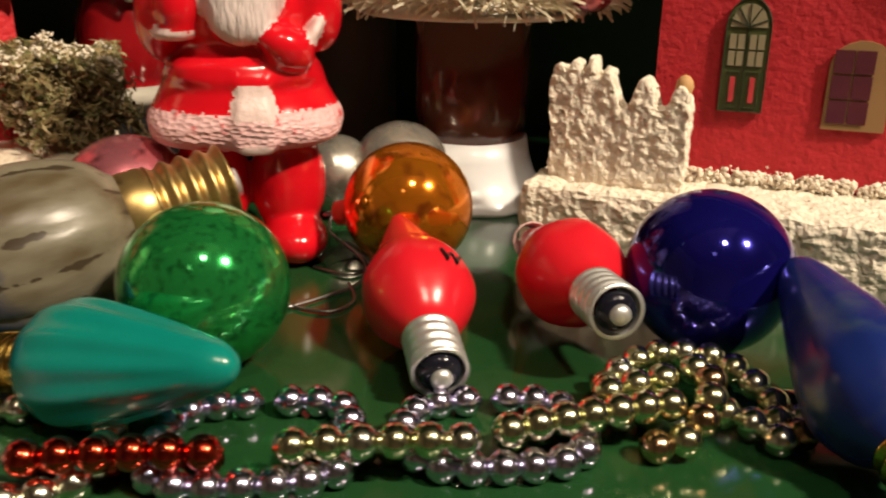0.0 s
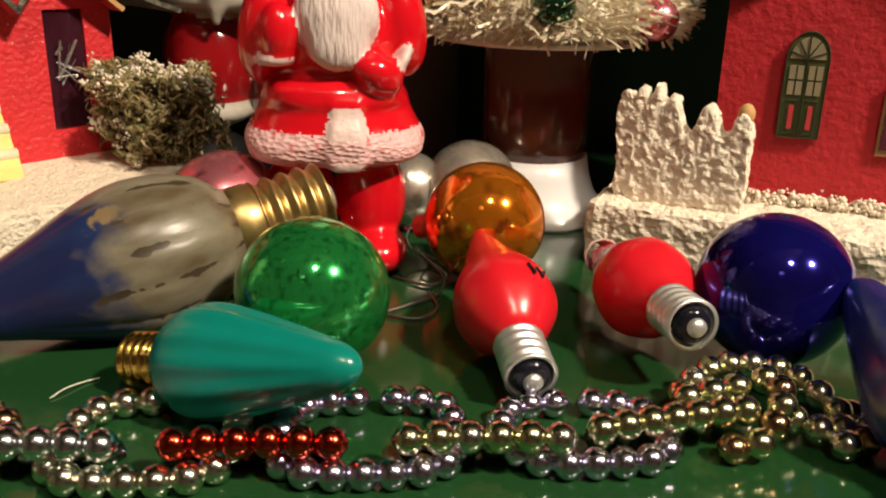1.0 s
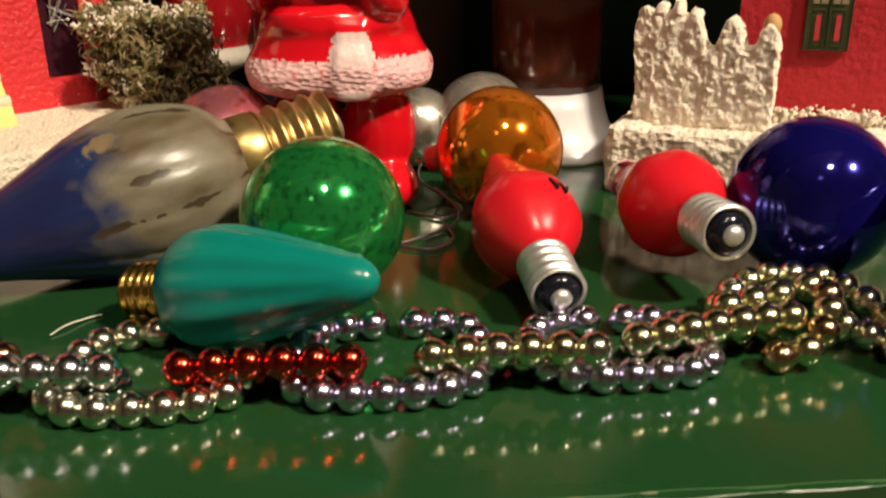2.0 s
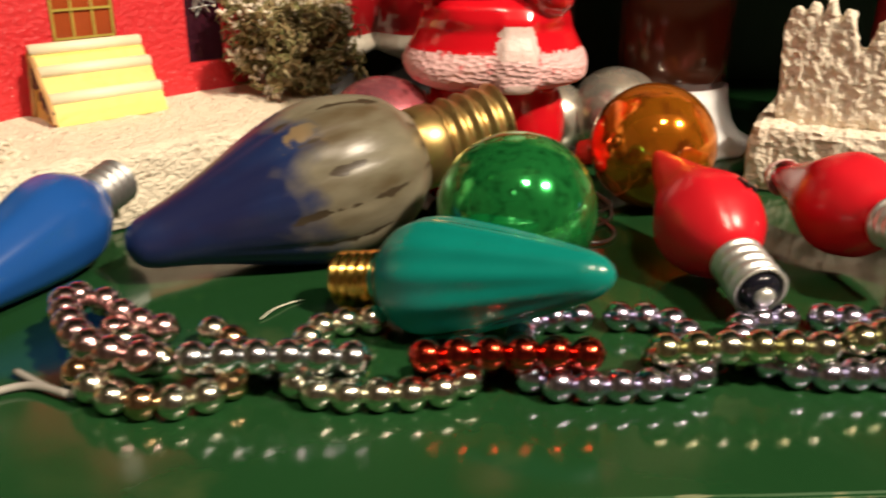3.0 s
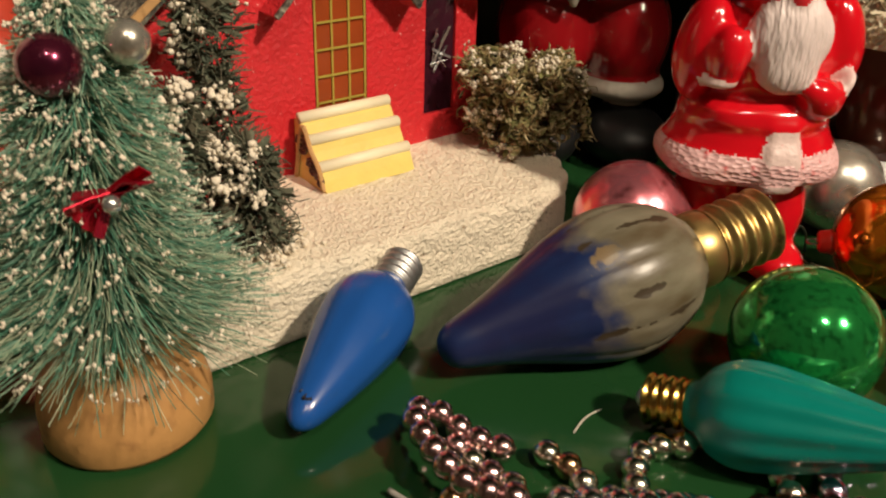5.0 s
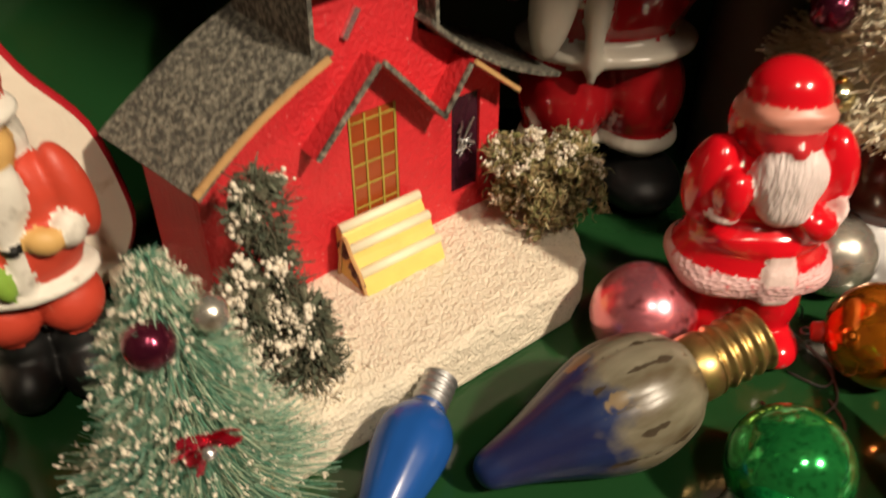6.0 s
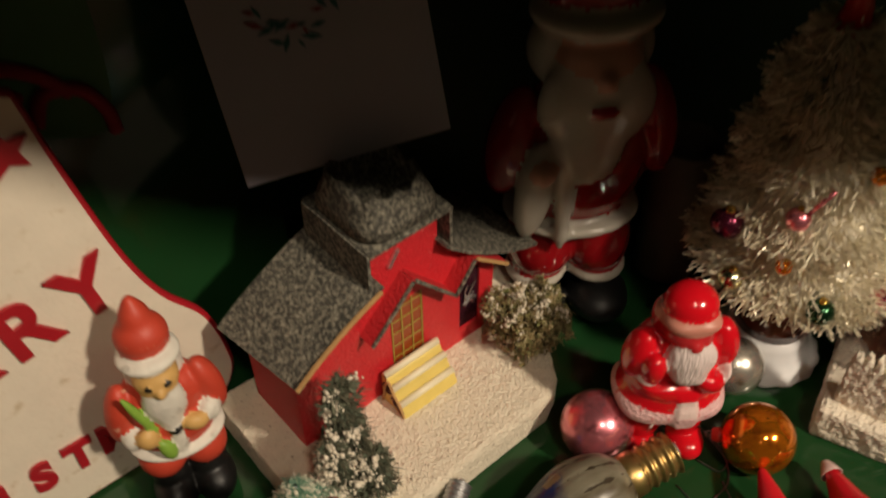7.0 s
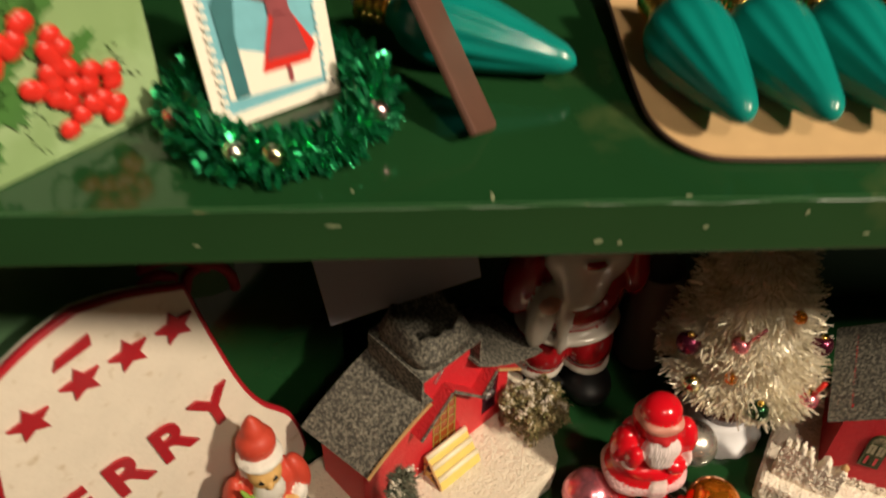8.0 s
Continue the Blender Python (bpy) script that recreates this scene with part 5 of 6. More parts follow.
part("board", plate(outline, 0.012, 0.0), M["plaque"], plaque, "cream speckled face")
part("rim", tube([(x, 0.004, z) for x, z in outline], 0.0036, 8, True), M["plaque_red"], plaque, "red enamel rim", True)


def letter(ch, u, z, size, tilt=0.0):
    return part("letter", text_mesh(ch, size, 0.0016), M["plaque_red"], plaque, "raised red letter", m=pose(u, -0.0010, z, 90, 0, 0) @ Matrix.Rotation(radians(tilt), 4, "Z") @ Matrix.Diagonal((0.88, 1, 1, 1)))


for i, ch in enumerate("MERRY"):
    letter(ch, -0.086 + 0.0380 * i, 0.173 - 0.0055 * (4 - i), 0.056, 9)
for i, ch in enumerate("CHRISTMAS"):
    letter(ch, -0.100 + 0.0245 * i, 0.048, 0.034)
for u, z in ((0.055, 0.278), (0.021, 0.277), (-0.013, 0.276), (-0.050, 0.266)):
    pts = []
    for k in range(10):
        r = 0.0148 if k % 2 == 0 else 0.0070
        a = math.pi / 2 + math.pi * k / 5 + 0.1
        pts.append((u + r * math.cos(a), z + r * math.sin(a)))
    part("star", plate(pts, 0.003), M["plaque_red"], plaque, "red star", m=pose(0, -0.0025, 0))
part("candy_bar", plate([(-0.026, 0.297), (-0.022, 0.305), (0.002, 0.312), (0.001, 0.303)], 0.003), M["plaque_red"], plaque, "short red bar", m=pose(0, -0.0025, 0))

# felt panel behind the plaque
PANEL = HOUSE @ pose(-0.19, 0.440, 0.0)
felt = thing("felt_panel", "deep green felt panel with dark red scrolls", "decoration", PANEL)
pts = [(p.x, p.z) for p in smooth_line([(-0.10, 0, 0.262), (-0.02, 0, 0.246), (0.03, 0, 0.262), (0.055, 0, 0.246), (0.082, 0, 0.238), (0.092, 0, 0.262), (0.094, 0, 0.33), (0.090, 0, 0.5050)], 5)] + [(-0.10, 0.5050)]
part("felt_sheet", plate(pts, 0.005), M["panel_green"], felt)
for pts in ([(0.020, 0.300), (0.040, 0.297), (0.058, 0.285), (0.070, 0.270)], [(0.010, 0.262), (0.014, 0.280), (0.030, 0.288), (0.044, 0.276)], [(0.048, 0.258), (0.056, 0.274), (0.075, 0.270), (0.086, 0.252), (0.088, 0.236)], [(-0.02, 0.355), (0.02, 0.352), (0.05, 0.335)]):
    part("scroll", tube(smooth_line([(x, -0.001, z) for x, z in pts], 6), 0.0042, 8), M["panel_red"], felt, "dark red felt scroll", True)

# ---- white card above the steeple ----
c_x = Vector((0.125, 0.039, 0.013)).normalized()
c_z = Vector((-0.06, 0.20, 0.97))
c_z = (c_z - c_x * c_z.dot(c_x)).normalized()
c_y = c_z.cross(c_x)
CARD = Matrix.Translation((-0.289, 0.261, 0.1985)) @ Matrix((c_x, c_y, c_z)).transposed().to_4x4()
card = thing("greeting_card", "white greeting card with holly sprig and script", "card", CARD)
part("card_sheet", box(0.0, 0.130, 0.0, 0.0015, 0.0, 0.175, 0.0004), M["paper_white_shaded"], card)
part("border", box(0.010, 0.120, -0.0006, -0.0002, 0.010, 0.165), M["paper_white_shaded"], card, "raised plain inner panel")
random.seed(5)
for i in range(34):
    x = 0.030 + 0.076 * random.random()
    z = 0.092 + 0.012 * math.sin(x * 90) + random.uniform(-0.005, 0.009)
    a, r = random.uniform(-1.2, 1.2), random.uniform(0.003, 0.0065)
    pts = [(x + r * math.cos(a), z + r * math.sin(a)), (x - 0.3 * r * math.sin(a), z + 0.3 * r * math.cos(a)), (x - r * math.cos(a), z - r * math.sin(a)), (x + 0.3 * r * math.sin(a), z - 0.3 * r * math.cos(a))]
    part("printed_leaf", plate(pts, 0.0004), M["paper_dark"] if i % 4 else M["paper_maroon"], card, m=pose(0, -0.0012, 0))
part("printed_band", box(0.030, 0.100, -0.0012, -0.0008, 0.120, 0.128), M["paper_maroon"], card, "printed dark band")

# ---- tinsel tree on brown pot ----


def tinsel_tree():
    random.seed(31)
    top = thing("tinsel_tree", "cream tinsel tree with ornaments on brown and white stand", "toy tree", pose(0.079, 0.294, 0))
    part("foot", lathe([(0.0, 0.0), (0.0430, 0.0), (0.0435, 0.002), (0.0375, 0.006), (0.0325, 0.013), (0.0297, 0.022), (0.0282, 0.031), (0.0, 0.031)], 48, lambda z, a: 1 + (0.025 * math.cos(14 * a) if z < 0.004 else 0.0)), M["white_plastic"], top, "white scalloped foot", True)
    part("pot", lathe([(0.0, 0.0305), (0.0270, 0.0305), (0.0275, 0.042), (0.0278, 0.0895), (0.0, 0.0895)], 48), M["trunk"], top, "glossy brown cylinder", True)
    part("disc", lathe([(0.0, 0.0897), (0.053, 0.0900), (0.0545, 0.0925), (0.0, 0.0930)], 48), M["paper_cream"], top, "cream card disc", True)
    strips = []
    for i in range(10500):
        h = random.random() ** 1.6
        z = 0.097 + 0.190 * h
        w = 0.066 * (1 - h) ** 0.60 + 0.008
        tier = 0.86 + 0.14 * math.sin(h * 26)
        a = random.uniform(0, 2 * math.pi)
        r = w * tier * (0.55 + 0.45 * random.random() ** 0.5)
        p = Vector((r * math.cos(a) - 0.018 * h, r * math.sin(a), z))
        d = Vector((math.cos(a) + random.uniform(-0.8, 0.8), math.sin(a) + random.uniform(-0.8, 0.8), random.uniform(-0.7, 0.6))).normalized()
        strips.append((p, p + d * random.uniform(0.007, 0.014)))
    part("tinsel", flakes(strips, 0.0006), M["tinsel"], top, "cream foil tinsel")
    part("cone", lathe([(0.052, 0.0932), (0.040, 0.14), (0.022, 0.205), (0.006, 0.282), (0, 0.282)], 32), M["paper_cream"], top, "cream inner cone", True, Matrix(((1, 0, -0.08, 0.0074), (0, 1, 0, 0), (0, 0, 1, 0), (0, 0, 0, 1))))
    part("tip_cone", lathe([(0.0, 0.326), (0.004, 0.310), (0.0110, 0.280), (0.0, 0.278)], 24), M["berry"], top, "red paper tip", True, pose(-0.016, 0, 0))
    spots = [(-0.058, -0.036, 0.114, 0.0085, "gold"), (-0.006, -0.064, 0.110, 0.0095, "dark"), (0.044, -0.050, 0.104, 0.0100, "pink"), (-0.064, -0.020, 0.150, 0.011, "plum"), (0.048, -0.030, 0.155, 0.010, "plum"), (-0.034, -0.052, 0.140, 0.0055, "orange"), (-0.030, -0.042, 0.172, 0.008, "pink"), (0.062, 0.0, 0.135, 0.008, "dark"), (0.010, -0.042, 0.205, 0.006, "orange")]
    for x, y, z, r, c in spots:
        m = {"gold": BEADS["gold"], "dark": M["ball_dark"], "pink": M["ball_pink"], "plum": M["ball_plum"], "orange": M["ball_orange"]}[c]
        one = part("tree_ball", mesh_of(ball(r, 3), "b", True), m, top, {"gold": "gold", "dark": "dark green", "pink": "pink", "plum": "dark plum", "orange": "orange"}[c] + " glass tree ball", m=pose(x, y, z))
        part("tree_ball_cap", lathe([(r * 0.3, r * 0.93), (r * 0.3, r * 1.15), (0, r * 1.2)], 12), M["gold_brass"], one, "", True)
    part("candle_stick", tube([(0.045, -0.052, 0.112), (0.050, -0.054, 0.132)], 0.0022, 8), M["berry"], top, "small red stick", True)
    part("candle_stick", tube([(-0.028, -0.046, 0.178), (-0.018, -0.050, 0.200)], 0.0016, 8), M["ball_pink"], top, "small pink stick", True)


tinsel_tree()

tube_post = thing("paper_tube", "plain grey-brown upright tube behind the figures", "tube", pose(0.020, 0.388, 0))
part("tube_wall", lathe([(0.0, 0.0), (0.0255, 0.0), (0.0258, 0.002), (0.0258, 0.128), (0.0250, 0.130), (0.0225, 0.130), (0.0225, 0.004), (0.0, 0.004)], 40), M["grey_tube"], tube_post, "", True)
part("tube_rim", lathe([(0.0262, 0.1260), (0.0264, 0.1295), (0.0255, 0.1312), (0.0228, 0.1312), (0.0224, 0.1290), (0.0262, 0.1260)], 40), M["grey_tube"], tube_post, "rolled card rim", True)
hair = part("loose_fibre", tube(smooth_line([(-0.103, 0.089, 0.0006), (-0.100, 0.094, 0.0012), (-0.096, 0.099, 0.0008), (-0.092, 0.102, 0.0006)], 5), 0.00022, 5), M["paper_cream"], None, "single pale loose fibre lying on green shelf")
tagged(hair, "", "fibre")

# ---- second red house with snowy wall ----
P2 = pose(0.0885, 0.2100, 0.0, 0, 0, -31)
second = thing("card_house", "red flocked card house with green door on snow base", "toy house", P2)
part("snow_base", crust([(0.0, 0.0), (0.26, 0.0), (0.26, 0.15), (0.045, 0.15), (0.0, 0.10)], 0.0, 0.029, 0.0010, 0.0030), M["snow"], second, "cream snow-crusted base")


def snow_wall():
    """A low battlemented wall under thick grit."""
    prof = [(0.0, 0.028), (0.062, 0.028), (0.0625, 0.062), (0.0600, 0.072), (0.0560, 0.073), (0.0530, 0.064), (0.0480, 0.062), (0.0460, 0.070), (0.0420, 0.0745), (0.0380, 0.071), (0.0360, 0.061), (0.0320, 0.061), (0.0290, 0.070), (0.0270, 0.0760), (0.0235, 0.0775), (0.0215, 0.072), (0.0185, 0.0800), (0.0165, 0.0805), (0.0145, 0.073), (0.0115, 0.079), (0.0090, 0.0795), (0.0070, 0.074), (0.0045, 0.0775), (0.0015, 0.0770), (-0.0005, 0.070)]
    bm = plate(prof, 0.011, 0.0018)
    bmesh.ops.triangulate(bm, faces=list(bm.faces))
    for _ in range(7):
        long = [e for e in bm.edges if e.calc_length() > 0.0018]
        if not long:
            break
        bmesh.ops.subdivide_edges(bm, edges=long, cuts=1)
        bmesh.ops.triangulate(bm, faces=[f for f in bm.faces if len(f.verts) > 3])
    for v in bm.verts:
        v.co += 0.0010 * noise.noise_vector(v.co * 420.0) + 0.0012 * noise.noise_vector(v.co * 170.0)
    return bm


part("snow_wall", snow_wall(), M["snow"], second, "cream battlemented snow wall", m=pose(0.0080, 0.012, 0.0008) @ Matrix.Diagonal((0.90, 1, 0.98, 1)))
part("bare_tip", mesh_of(ball(0.0036, 2), "b", True), M["tan_edge"], second, "bare tan wall tip", m=pose(0.0603, 0.0175, 0.0708) @ Matrix.Diagonal((1, 1, 1.3, 1)))
H2 = P2.inverted() @ pose(0.1460, 0.2190, 0.0005, 0, 0, -25)


def h2(bm, name, material, label="", parent=None, smooth=False):
    return part(name, bm, material, parent or second, label, smooth, H2 if parent is None else None)


def gritty(bm, cell, amount):
    bmesh.ops.triangulate(bm, faces=list(bm.faces))
    for _ in range(8):
        long = [e for e in bm.edges if e.calc_length() > cell]
        if not long:
            break
        bmesh.ops.subdivide_edges(bm, edges=long, cuts=1)
        bmesh.ops.triangulate(bm, faces=[f for f in bm.faces if len(f.verts) > 3])
    for v in bm.verts:
        v.co += amount * noise.noise_vector(v.co * 350.0)
    return bm


wall_two = h2(gritty(box(0.0, 0.135, 0.0, 0.004, 0.027, 0.125), 0.004, 0.00025), "front_wall", M["red_card_deep_dimmed"], "red flocked card wall")
h2(gritty(box(0.0, 0.004, 0.0042, 0.085, 0.027, 0.125), 0.006, 0.00025), "side_wall", M["red_card_deep_dimmed"], "red flocked card wall")
h2(box(0.131, 0.135, 0.0042, 0.085, 0.027, 0.125), "side_wall", M["red_card_deep_dimmed"])
h2(box(0.0, 0.135, 0.0852, 0.089, 0.027, 0.125), "back_wall", M["red_card_deep_dimmed"])
roof2 = bmesh.new()
absorb(roof2, slab((-0.014, 0.112), (0.0675, 0.166), -0.012, 0.100, 0.003))
absorb(roof2, slab((0.149, 0.112), (0.0675, 0.166), -0.012, 0.100, 0.003))
h2(roof2, "roof", M["grey_roof"], "grey speckled gable roof")
h2(plate([(0.0, 0.125), (0.135, 0.125), (0.0675, 0.163)], 0.004), "gable", M["red_card_deep_dimmed"])


def arched(u0, u1, z0, z1, z2, n=10):
    c, r = (u0 + u1) / 2, (u1 - u0) / 2
    return [(u0, z0), (u1, z0), (u1, z1)] + [(c + r * math.cos(a), z1 + (z2 - z1) * math.sin(a)) for a in np.linspace(0, math.pi, n)[1:-1]] + [(u0, z1)]


door2 = h2(plate(arched(0.0235, 0.0440, 0.0505, 0.0840, 0.0955), 0.0012), "door", M["door_green"], "green printed double door with fanlight")
door2.matrix_basis = H2 @ pose(0.0058, -0.0018, 0.0080) @ Matrix.Diagonal((0.84, 1, 1, 1))
for u0, u1 in ((0.0255, 0.0330), (0.0345, 0.0420)):
    for i in range(2):
        for j in range(2):
            w, h = (u1 - u0) / 2, 0.0065
            part("door_light", plate([(u0 + i * w + 0.0004, 0.0690 + j * h), (u0 + (i + 1) * w - 0.0004, 0.0690 + j * h), (u0 + (i + 1) * w - 0.0004, 0.0690 + (j + 1) * h - 0.0008), (u0 + i * w + 0.0004, 0.0690 + (j + 1) * h - 0.0008)], 0.0005), M["glaze_tan"], door2, m=pose(0, -0.0006, 0))
    part("door_panel", plate([(u0 + 0.0026, 0.0545), (u1 - 0.0026, 0.0545), (u1 - 0.0026, 0.0645), (u0 + 0.0026, 0.0645)], 0.0005), M["paper_red"], door2, "narrow red door panel", m=pose(0, -0.0006, 0))
    part("panel_line", tube([(u0 + 0.001, -0.0004, 0.0525), (u1 - 0.001, -0.0004, 0.0525), (u1 - 0.001, -0.0004, 0.0668), (u0 + 0.001, -0.0004, 0.0668)], 0.00028, 5, True), M["door_dark"], door2)
part("fanlight", plate(arched(0.0255, 0.0420, 0.0840, 0.0842, 0.0930), 0.0005), M["glaze_tan"], door2, "tan fanlight", m=pose(0, -0.0006, 0))
for a in np.linspace(0.3, math.pi - 0.3, 5):
    part("fan_bar", tube([(0.03375, -0.0008, 0.0842), (0.03375 + 0.0082 * math.cos(a), -0.0008, 0.0842 + 0.0088 * math.sin(a))], 0.0003, 5), M["door_dark"], door2)
part("door_seam", tube([(0.03375, -0.0004, 0.0510), (0.03375, -0.0004, 0.0835)], 0.0003, 5), M["door_dark"], door2)
part("door_outline", tube([(x, -0.0003, z) for x, z in arched(0.0238, 0.0437, 0.0508, 0.0840, 0.0952)], 0.0004, 5, True), M["door_dark"], door2)
win2 = h2(plate(arched(0.0660, 0.0925, 0.0480, 0.0755, 0.0865), 0.0012), "window", M["window_tan"], "arched tan window with plum panes")
win2.matrix_basis = H2 @ pose(0.0088, -0.0018, 0.0110) @ Matrix.Diagonal((0.86, 1, 0.90, 1))
for i in range(2):
    for j in range(3):
        u, z = 0.0675 + 0.0088 * i, 0.0510 + 0.0108 * j
        part("pane", plate([(u, z), (u + 0.0080, z), (u + 0.0080, z + 0.0098), (u, z + 0.0098)], 0.0005), M["window_plum"], win2, m=pose(0, -0.0006, 0))
random.seed(8)
part("snow_drift", clumps([Vector((random.uniform(0.0, 0.13), -0.001 + random.uniform(-0.003, 0.002), 0.0295 + random.random() ** 2 * 0.004)) for _ in range(420)], 0.0008, 0.0019), M["snow_clump"], second, "snow drift at the wall foot", m=H2)

# ---- upper shelf ----
UP = SHELF_Z
holly = thing("holly_box", "pale green box printed with holly and red berries", "box", Matrix.Translation((-0.368, 0.033, UP)) @ pose(0, 0, 0, 0, 0, 44))
part("box_body", box(0.0, 0.070, 0.0, 0.030, 0.0, 0.085, 0.001), M["holly_pale"], holly)
part("box_body", box(-0.090, -0.0004, 0.0, 0.030, 0.0, 0.085, 0.001), M["holly_pale"], holly)
random.seed(41)


def holly_leaf(u, z, size, turn):
    pts = []
    for k in range(20):
        a = 2 * math.pi * k / 20
        r = size * (1.0 if k % 2 == 0 else 0.72)
        x, y = r * math.cos(a), 0.45 * r * math.sin(a)
        pts.append((u + x * math.cos(turn) - y * math.sin(turn), z + x * math.sin(turn) + y * math.cos(turn)))
    return plate(pts, 0.0005)


for i in range(48):
    part("printed_leaf", holly_leaf(random.uniform(-0.06, 0.062), random.uniform(0.010, 0.076), random.uniform(0.008, 0.015), random.uniform(0, 3.1)), M["holly_leaf"] if i % 4 else M["holly_pale"], holly, m=pose(0, -0.0010 - 0.0004 * (i % 3), 0))
for i in range(42):
    a, r = random.uniform(0, 6.3), 0.013 * math.sqrt(random.random())
    u, z = ((0.040, 0.022), (0.026, 0.042), (0.006, 0.054))[i % 3]
    part("printed_berry", mesh_of(ball(0.0040, 2), "b", True), M["berry"], holly, m=pose(u + r * math.cos(a), -0.0030, z + 1.1 * r * math.sin(a)) @ Matrix.Diagonal((1, 0.5, 1, 1)))


def foil_wreath():
    random.seed(51)
    top = thing("foil_wreath", "green foil tinsel wreath lying on upper shelf", "wreath", pose(-0.2725, 0.0745, UP))
    ring = [(0.036 * math.cos(a), 0.036 * math.sin(a), 0.008) for a in np.linspace(0, 2 * math.pi, 25)[:-1]]
    part("wreath_core", tube(ring, 0.003, 8, True), M["green_tinsel"], top, "", True)
    strips = []
    for i in range(1500):
        a, b = random.uniform(0, 2 * math.pi), random.uniform(0, 2 * math.pi)
        d = Vector((math.cos(a) * math.cos(b), math.sin(a) * math.cos(b), math.sin(b)))
        p = Vector((0.036 * math.cos(a), 0.036 * math.sin(a), 0.0095)) + d * 0.002
        q = p + (d + Vector([random.uniform(-0.6, 0.6) for _ in range(3)])).normalized() * random.uniform(0.005, 0.011)
        q.z = max(q.z, 0.0006)
        strips.append((p, q))
    tagged(part("foil_fringe", flakes(strips, 0.0011), M["green_tinsel"], top, "green foil strips"), kind="stuff")
    for a, c in ((4.4, "champagne"), (4.75, "gold"), (3.6, "rose"), (5.9, "rose")):
        part("wreath_bead", mesh_of(ball(0.0042, 2), "b", True), BEADS[c], top, "small glass bead", m=pose(0.040 * math.cos(a), 0.040 * math.sin(a), 0.013))


foil_wreath()
s_x = Vector((0.036, 0.023, 0.0)).normalized()
s_z = Vector((-0.18, 0.12, 0.97))
s_z = (s_z - s_x * s_z.dot(s_x)).normalized()
STAMP = Matrix.Translation((-0.2955, 0.0635, UP + 0.001)) @ Matrix((s_x, s_z.cross(s_x), s_z)).transposed().to_4x4() @ Matrix.Diagonal((1.22, 1, 1.06, 1))
stamp = thing("stamp_card", "stamp-shaped picture card with skating scene in wreath", "card", STAMP)
W, H = 0.043, 0.062
part("card_sheet", box(0, W, 0, 0.0016, 0, H), M["paper_cream"], stamp)
part("print_ground", box(0.004, W - 0.004, -0.0004, -0.0001, 0.005, H - 0.004), M["paper_blue"], stamp, "printed teal winter ground")
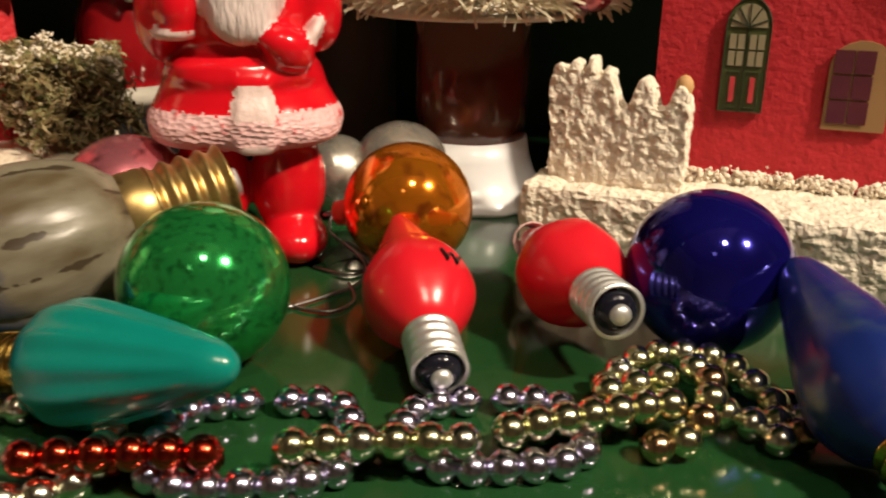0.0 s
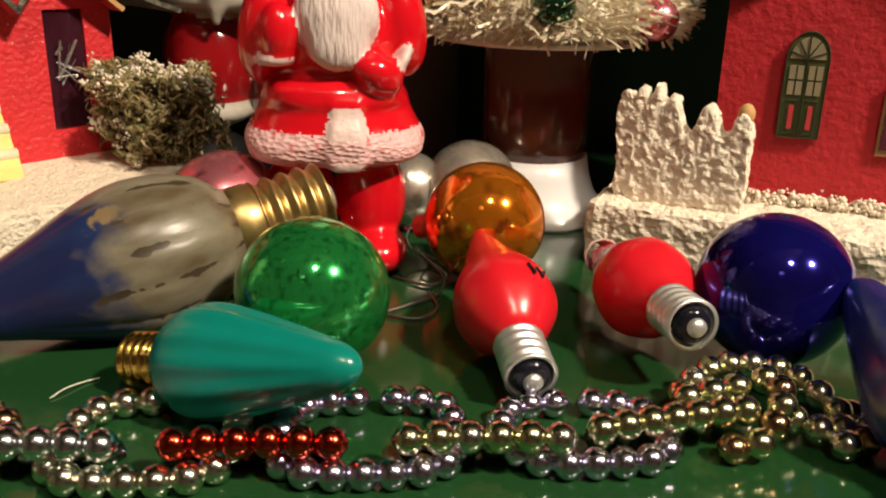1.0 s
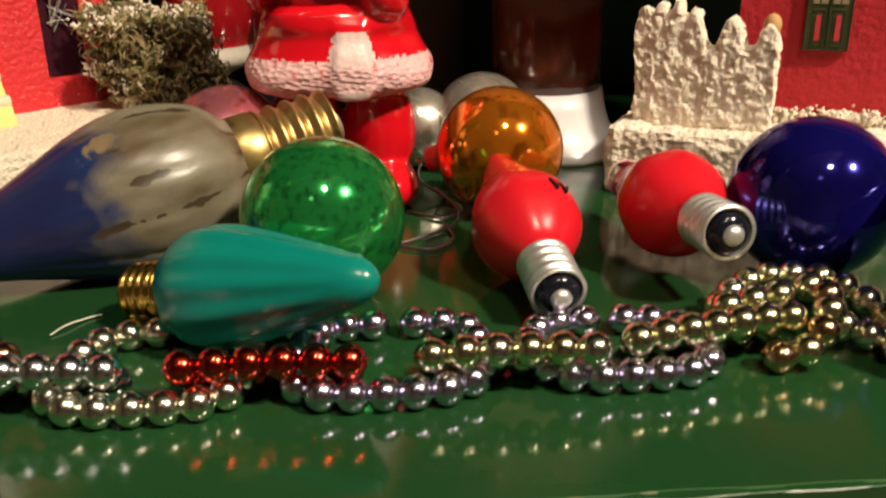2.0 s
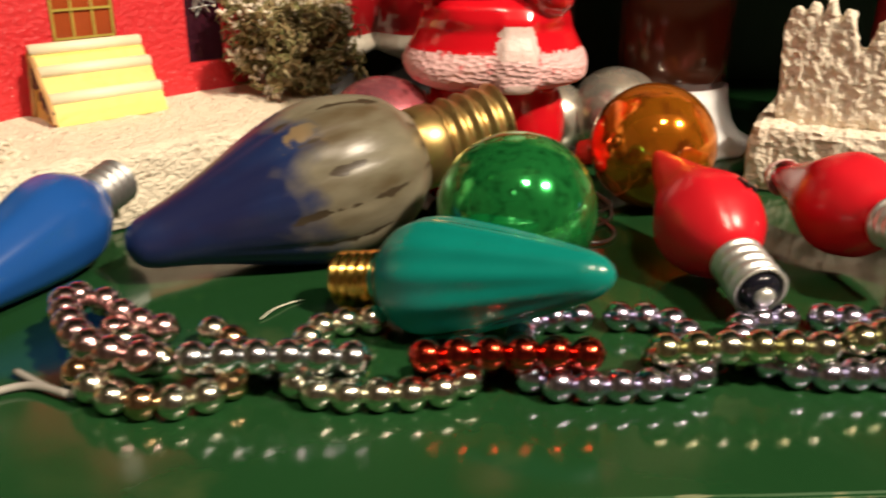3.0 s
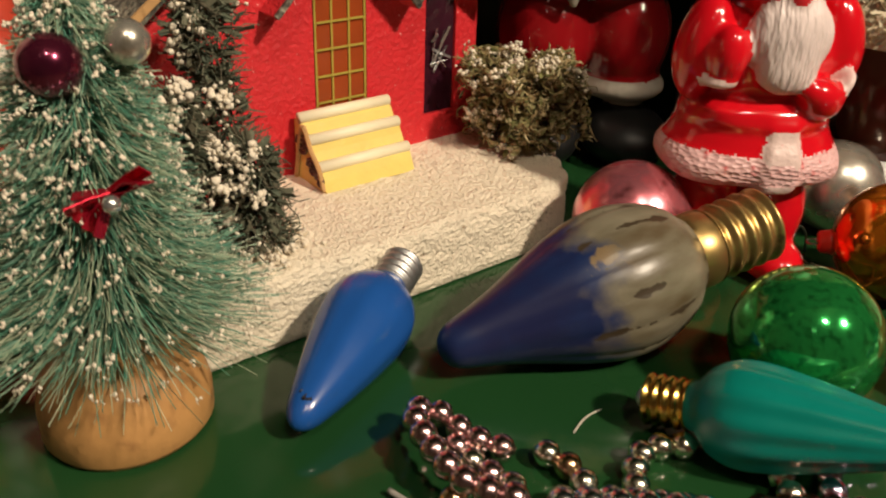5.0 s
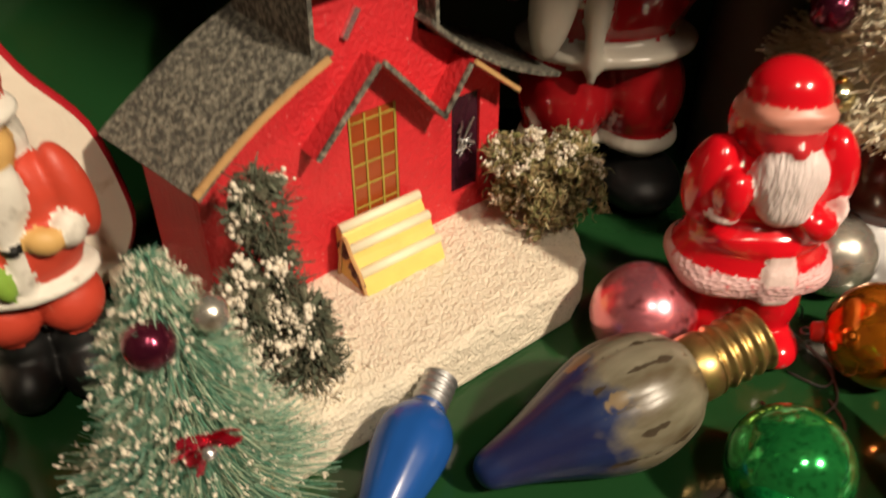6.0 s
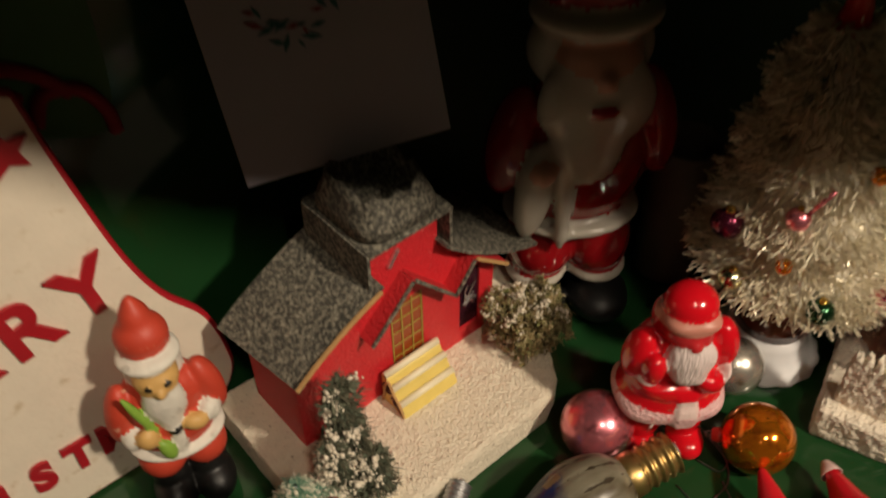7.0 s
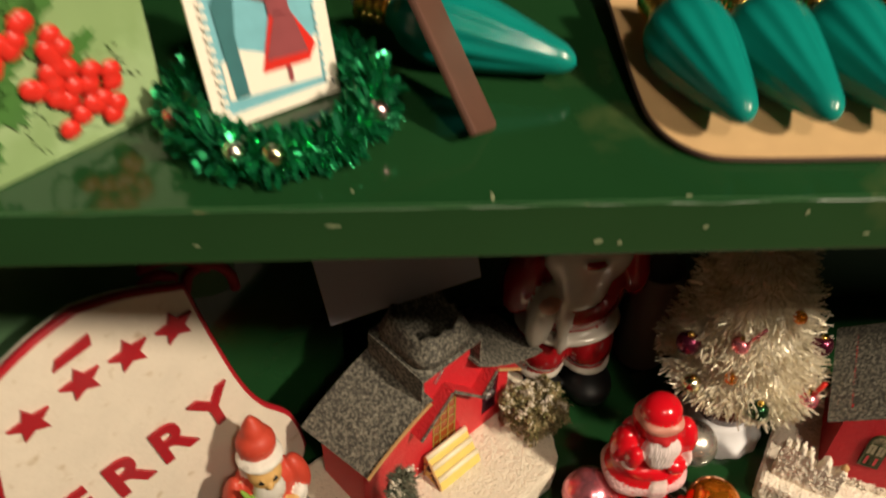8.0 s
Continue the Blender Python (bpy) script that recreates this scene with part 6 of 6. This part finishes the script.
for pts, key in (
    ([(0.006, 0.010), (0.037, 0.008), (0.038, 0.024), (0.026, 0.020), (0.012, 0.027), (0.006, 0.024)], "paper_cream"),
    ([(0.018, 0.016), (0.034, 0.0155), (0.037, 0.021), (0.030, 0.036), (0.024, 0.036)], "berry"),
    ([(0.020, 0.020), (0.034, 0.019), (0.031, 0.034), (0.0255, 0.036)], "paper_maroon"),
    ([(0.0235, 0.035), (0.0305, 0.034), (0.030, 0.046), (0.026, 0.0475), (0.0235, 0.044)], "paper_maroon"),
    ([(0.024, 0.040), (0.0235, 0.043), (0.015, 0.047), (0.014, 0.0455)], "paper_maroon"),
    ([(0.008, 0.010), (0.0125, 0.010), (0.012, 0.032), (0.014, 0.044), (0.010, 0.050), (0.007, 0.044)], "paper_dark"),
    ([(0.033, 0.043), (0.039, 0.043), (0.0395, 0.052), (0.034, 0.053)], "face_pink"),
    ([(0.0355, 0.038), (0.037, 0.038), (0.037, 0.050), (0.0355, 0.050)], "berry"),
    ([(0.026, 0.010), (0.0275, 0.010), (0.0275, 0.016), (0.026, 0.016)], "paper_maroon"),
    ([(0.014, 0.0530), (0.032, 0.0530), (0.032, 0.0555), (0.014, 0.0555)], "paper_cream"),
):
    layer = {"paper_cream": 0.0008, "berry": 0.0010, "paper_maroon": 0.0013, "paper_dark": 0.0011, "face_pink": 0.0009}[key]
    part("printed_shape", plate(pts, 0.0002), M[key], stamp, m=pose(0, -layer, 0))
for i in range(14):
    for x in (0.0042, W - 0.0042):
        part("perforation", box(x - 0.0009, x + 0.0009, -0.0016, -0.0012, 0.006 + i * 0.0038, 0.0078 + i * 0.0038), M["paper_cream"], stamp)

strip = thing("wooden_strip", "dark brown wooden strip leaning across upper shelf", "strip")
part("strip_board", mesh_of(box(-0.011, 0.011, -0.0016, 0.0016, 0, 0.125, 0.0012), "s"), M["brown_wood"], strip, m=axis_pose((-0.1965, 0.060, UP + 0.002), (-0.2435, 0.133, UP + 0.082), 35))

light_bulb("light_bulb", "teal painted fluted lamp lying on upper shelf", (-0.2430, 0.1280, UP + 0.0210), (-0.1580, 0.0925, UP + 0.0110), 0.0176, 0.0088, 0.014, M["teal"], M["gold_brass"], 12, 0.07)

TRAY = Matrix.Translation((-0.1350, 0.0410, UP)) @ pose(0, 0, 0, -86, 0, 0)
tray = thing("lamp_card", "tan cardboard lamp card lying on upper shelf", "packaging", TRAY @ pose(0, -0.0030, 0))
plan = [(p.x, p.z) for p in smooth_line([(0.0, 0, 0.135), (0.0, 0, 0.045), (0.004, 0, 0.018), (0.016, 0, 0.004), (0.034, 0, 0.0005), (0.080, 0, 0.0), (0.160, 0, 0.0)], 6)] + [(0.160, 0.135)]
part("card_sheet", plate(plan, 0.0025), M["cardboard"], tray, "tan card sheet with rounded corner")
part("card_core", tube([(x, 0.0012, z) for x, z in plan], 0.0011, 6, True), M["dark_slot"], tray, "dark card edge")
for i in range(5):
    tip = Vector((-0.1060 + 0.0312 * i, 0.0425, UP + 0.0190))
    light_bulb("light_bulb", "teal painted fluted lamp held on lamp card", tip + 0.084 * Vector((-0.16, 0.92, 0.02)).normalized(), tip, 0.0178, 0.0088, 0.014, M["teal"], M["gold_brass"], 12, 0.055, 15 * i)
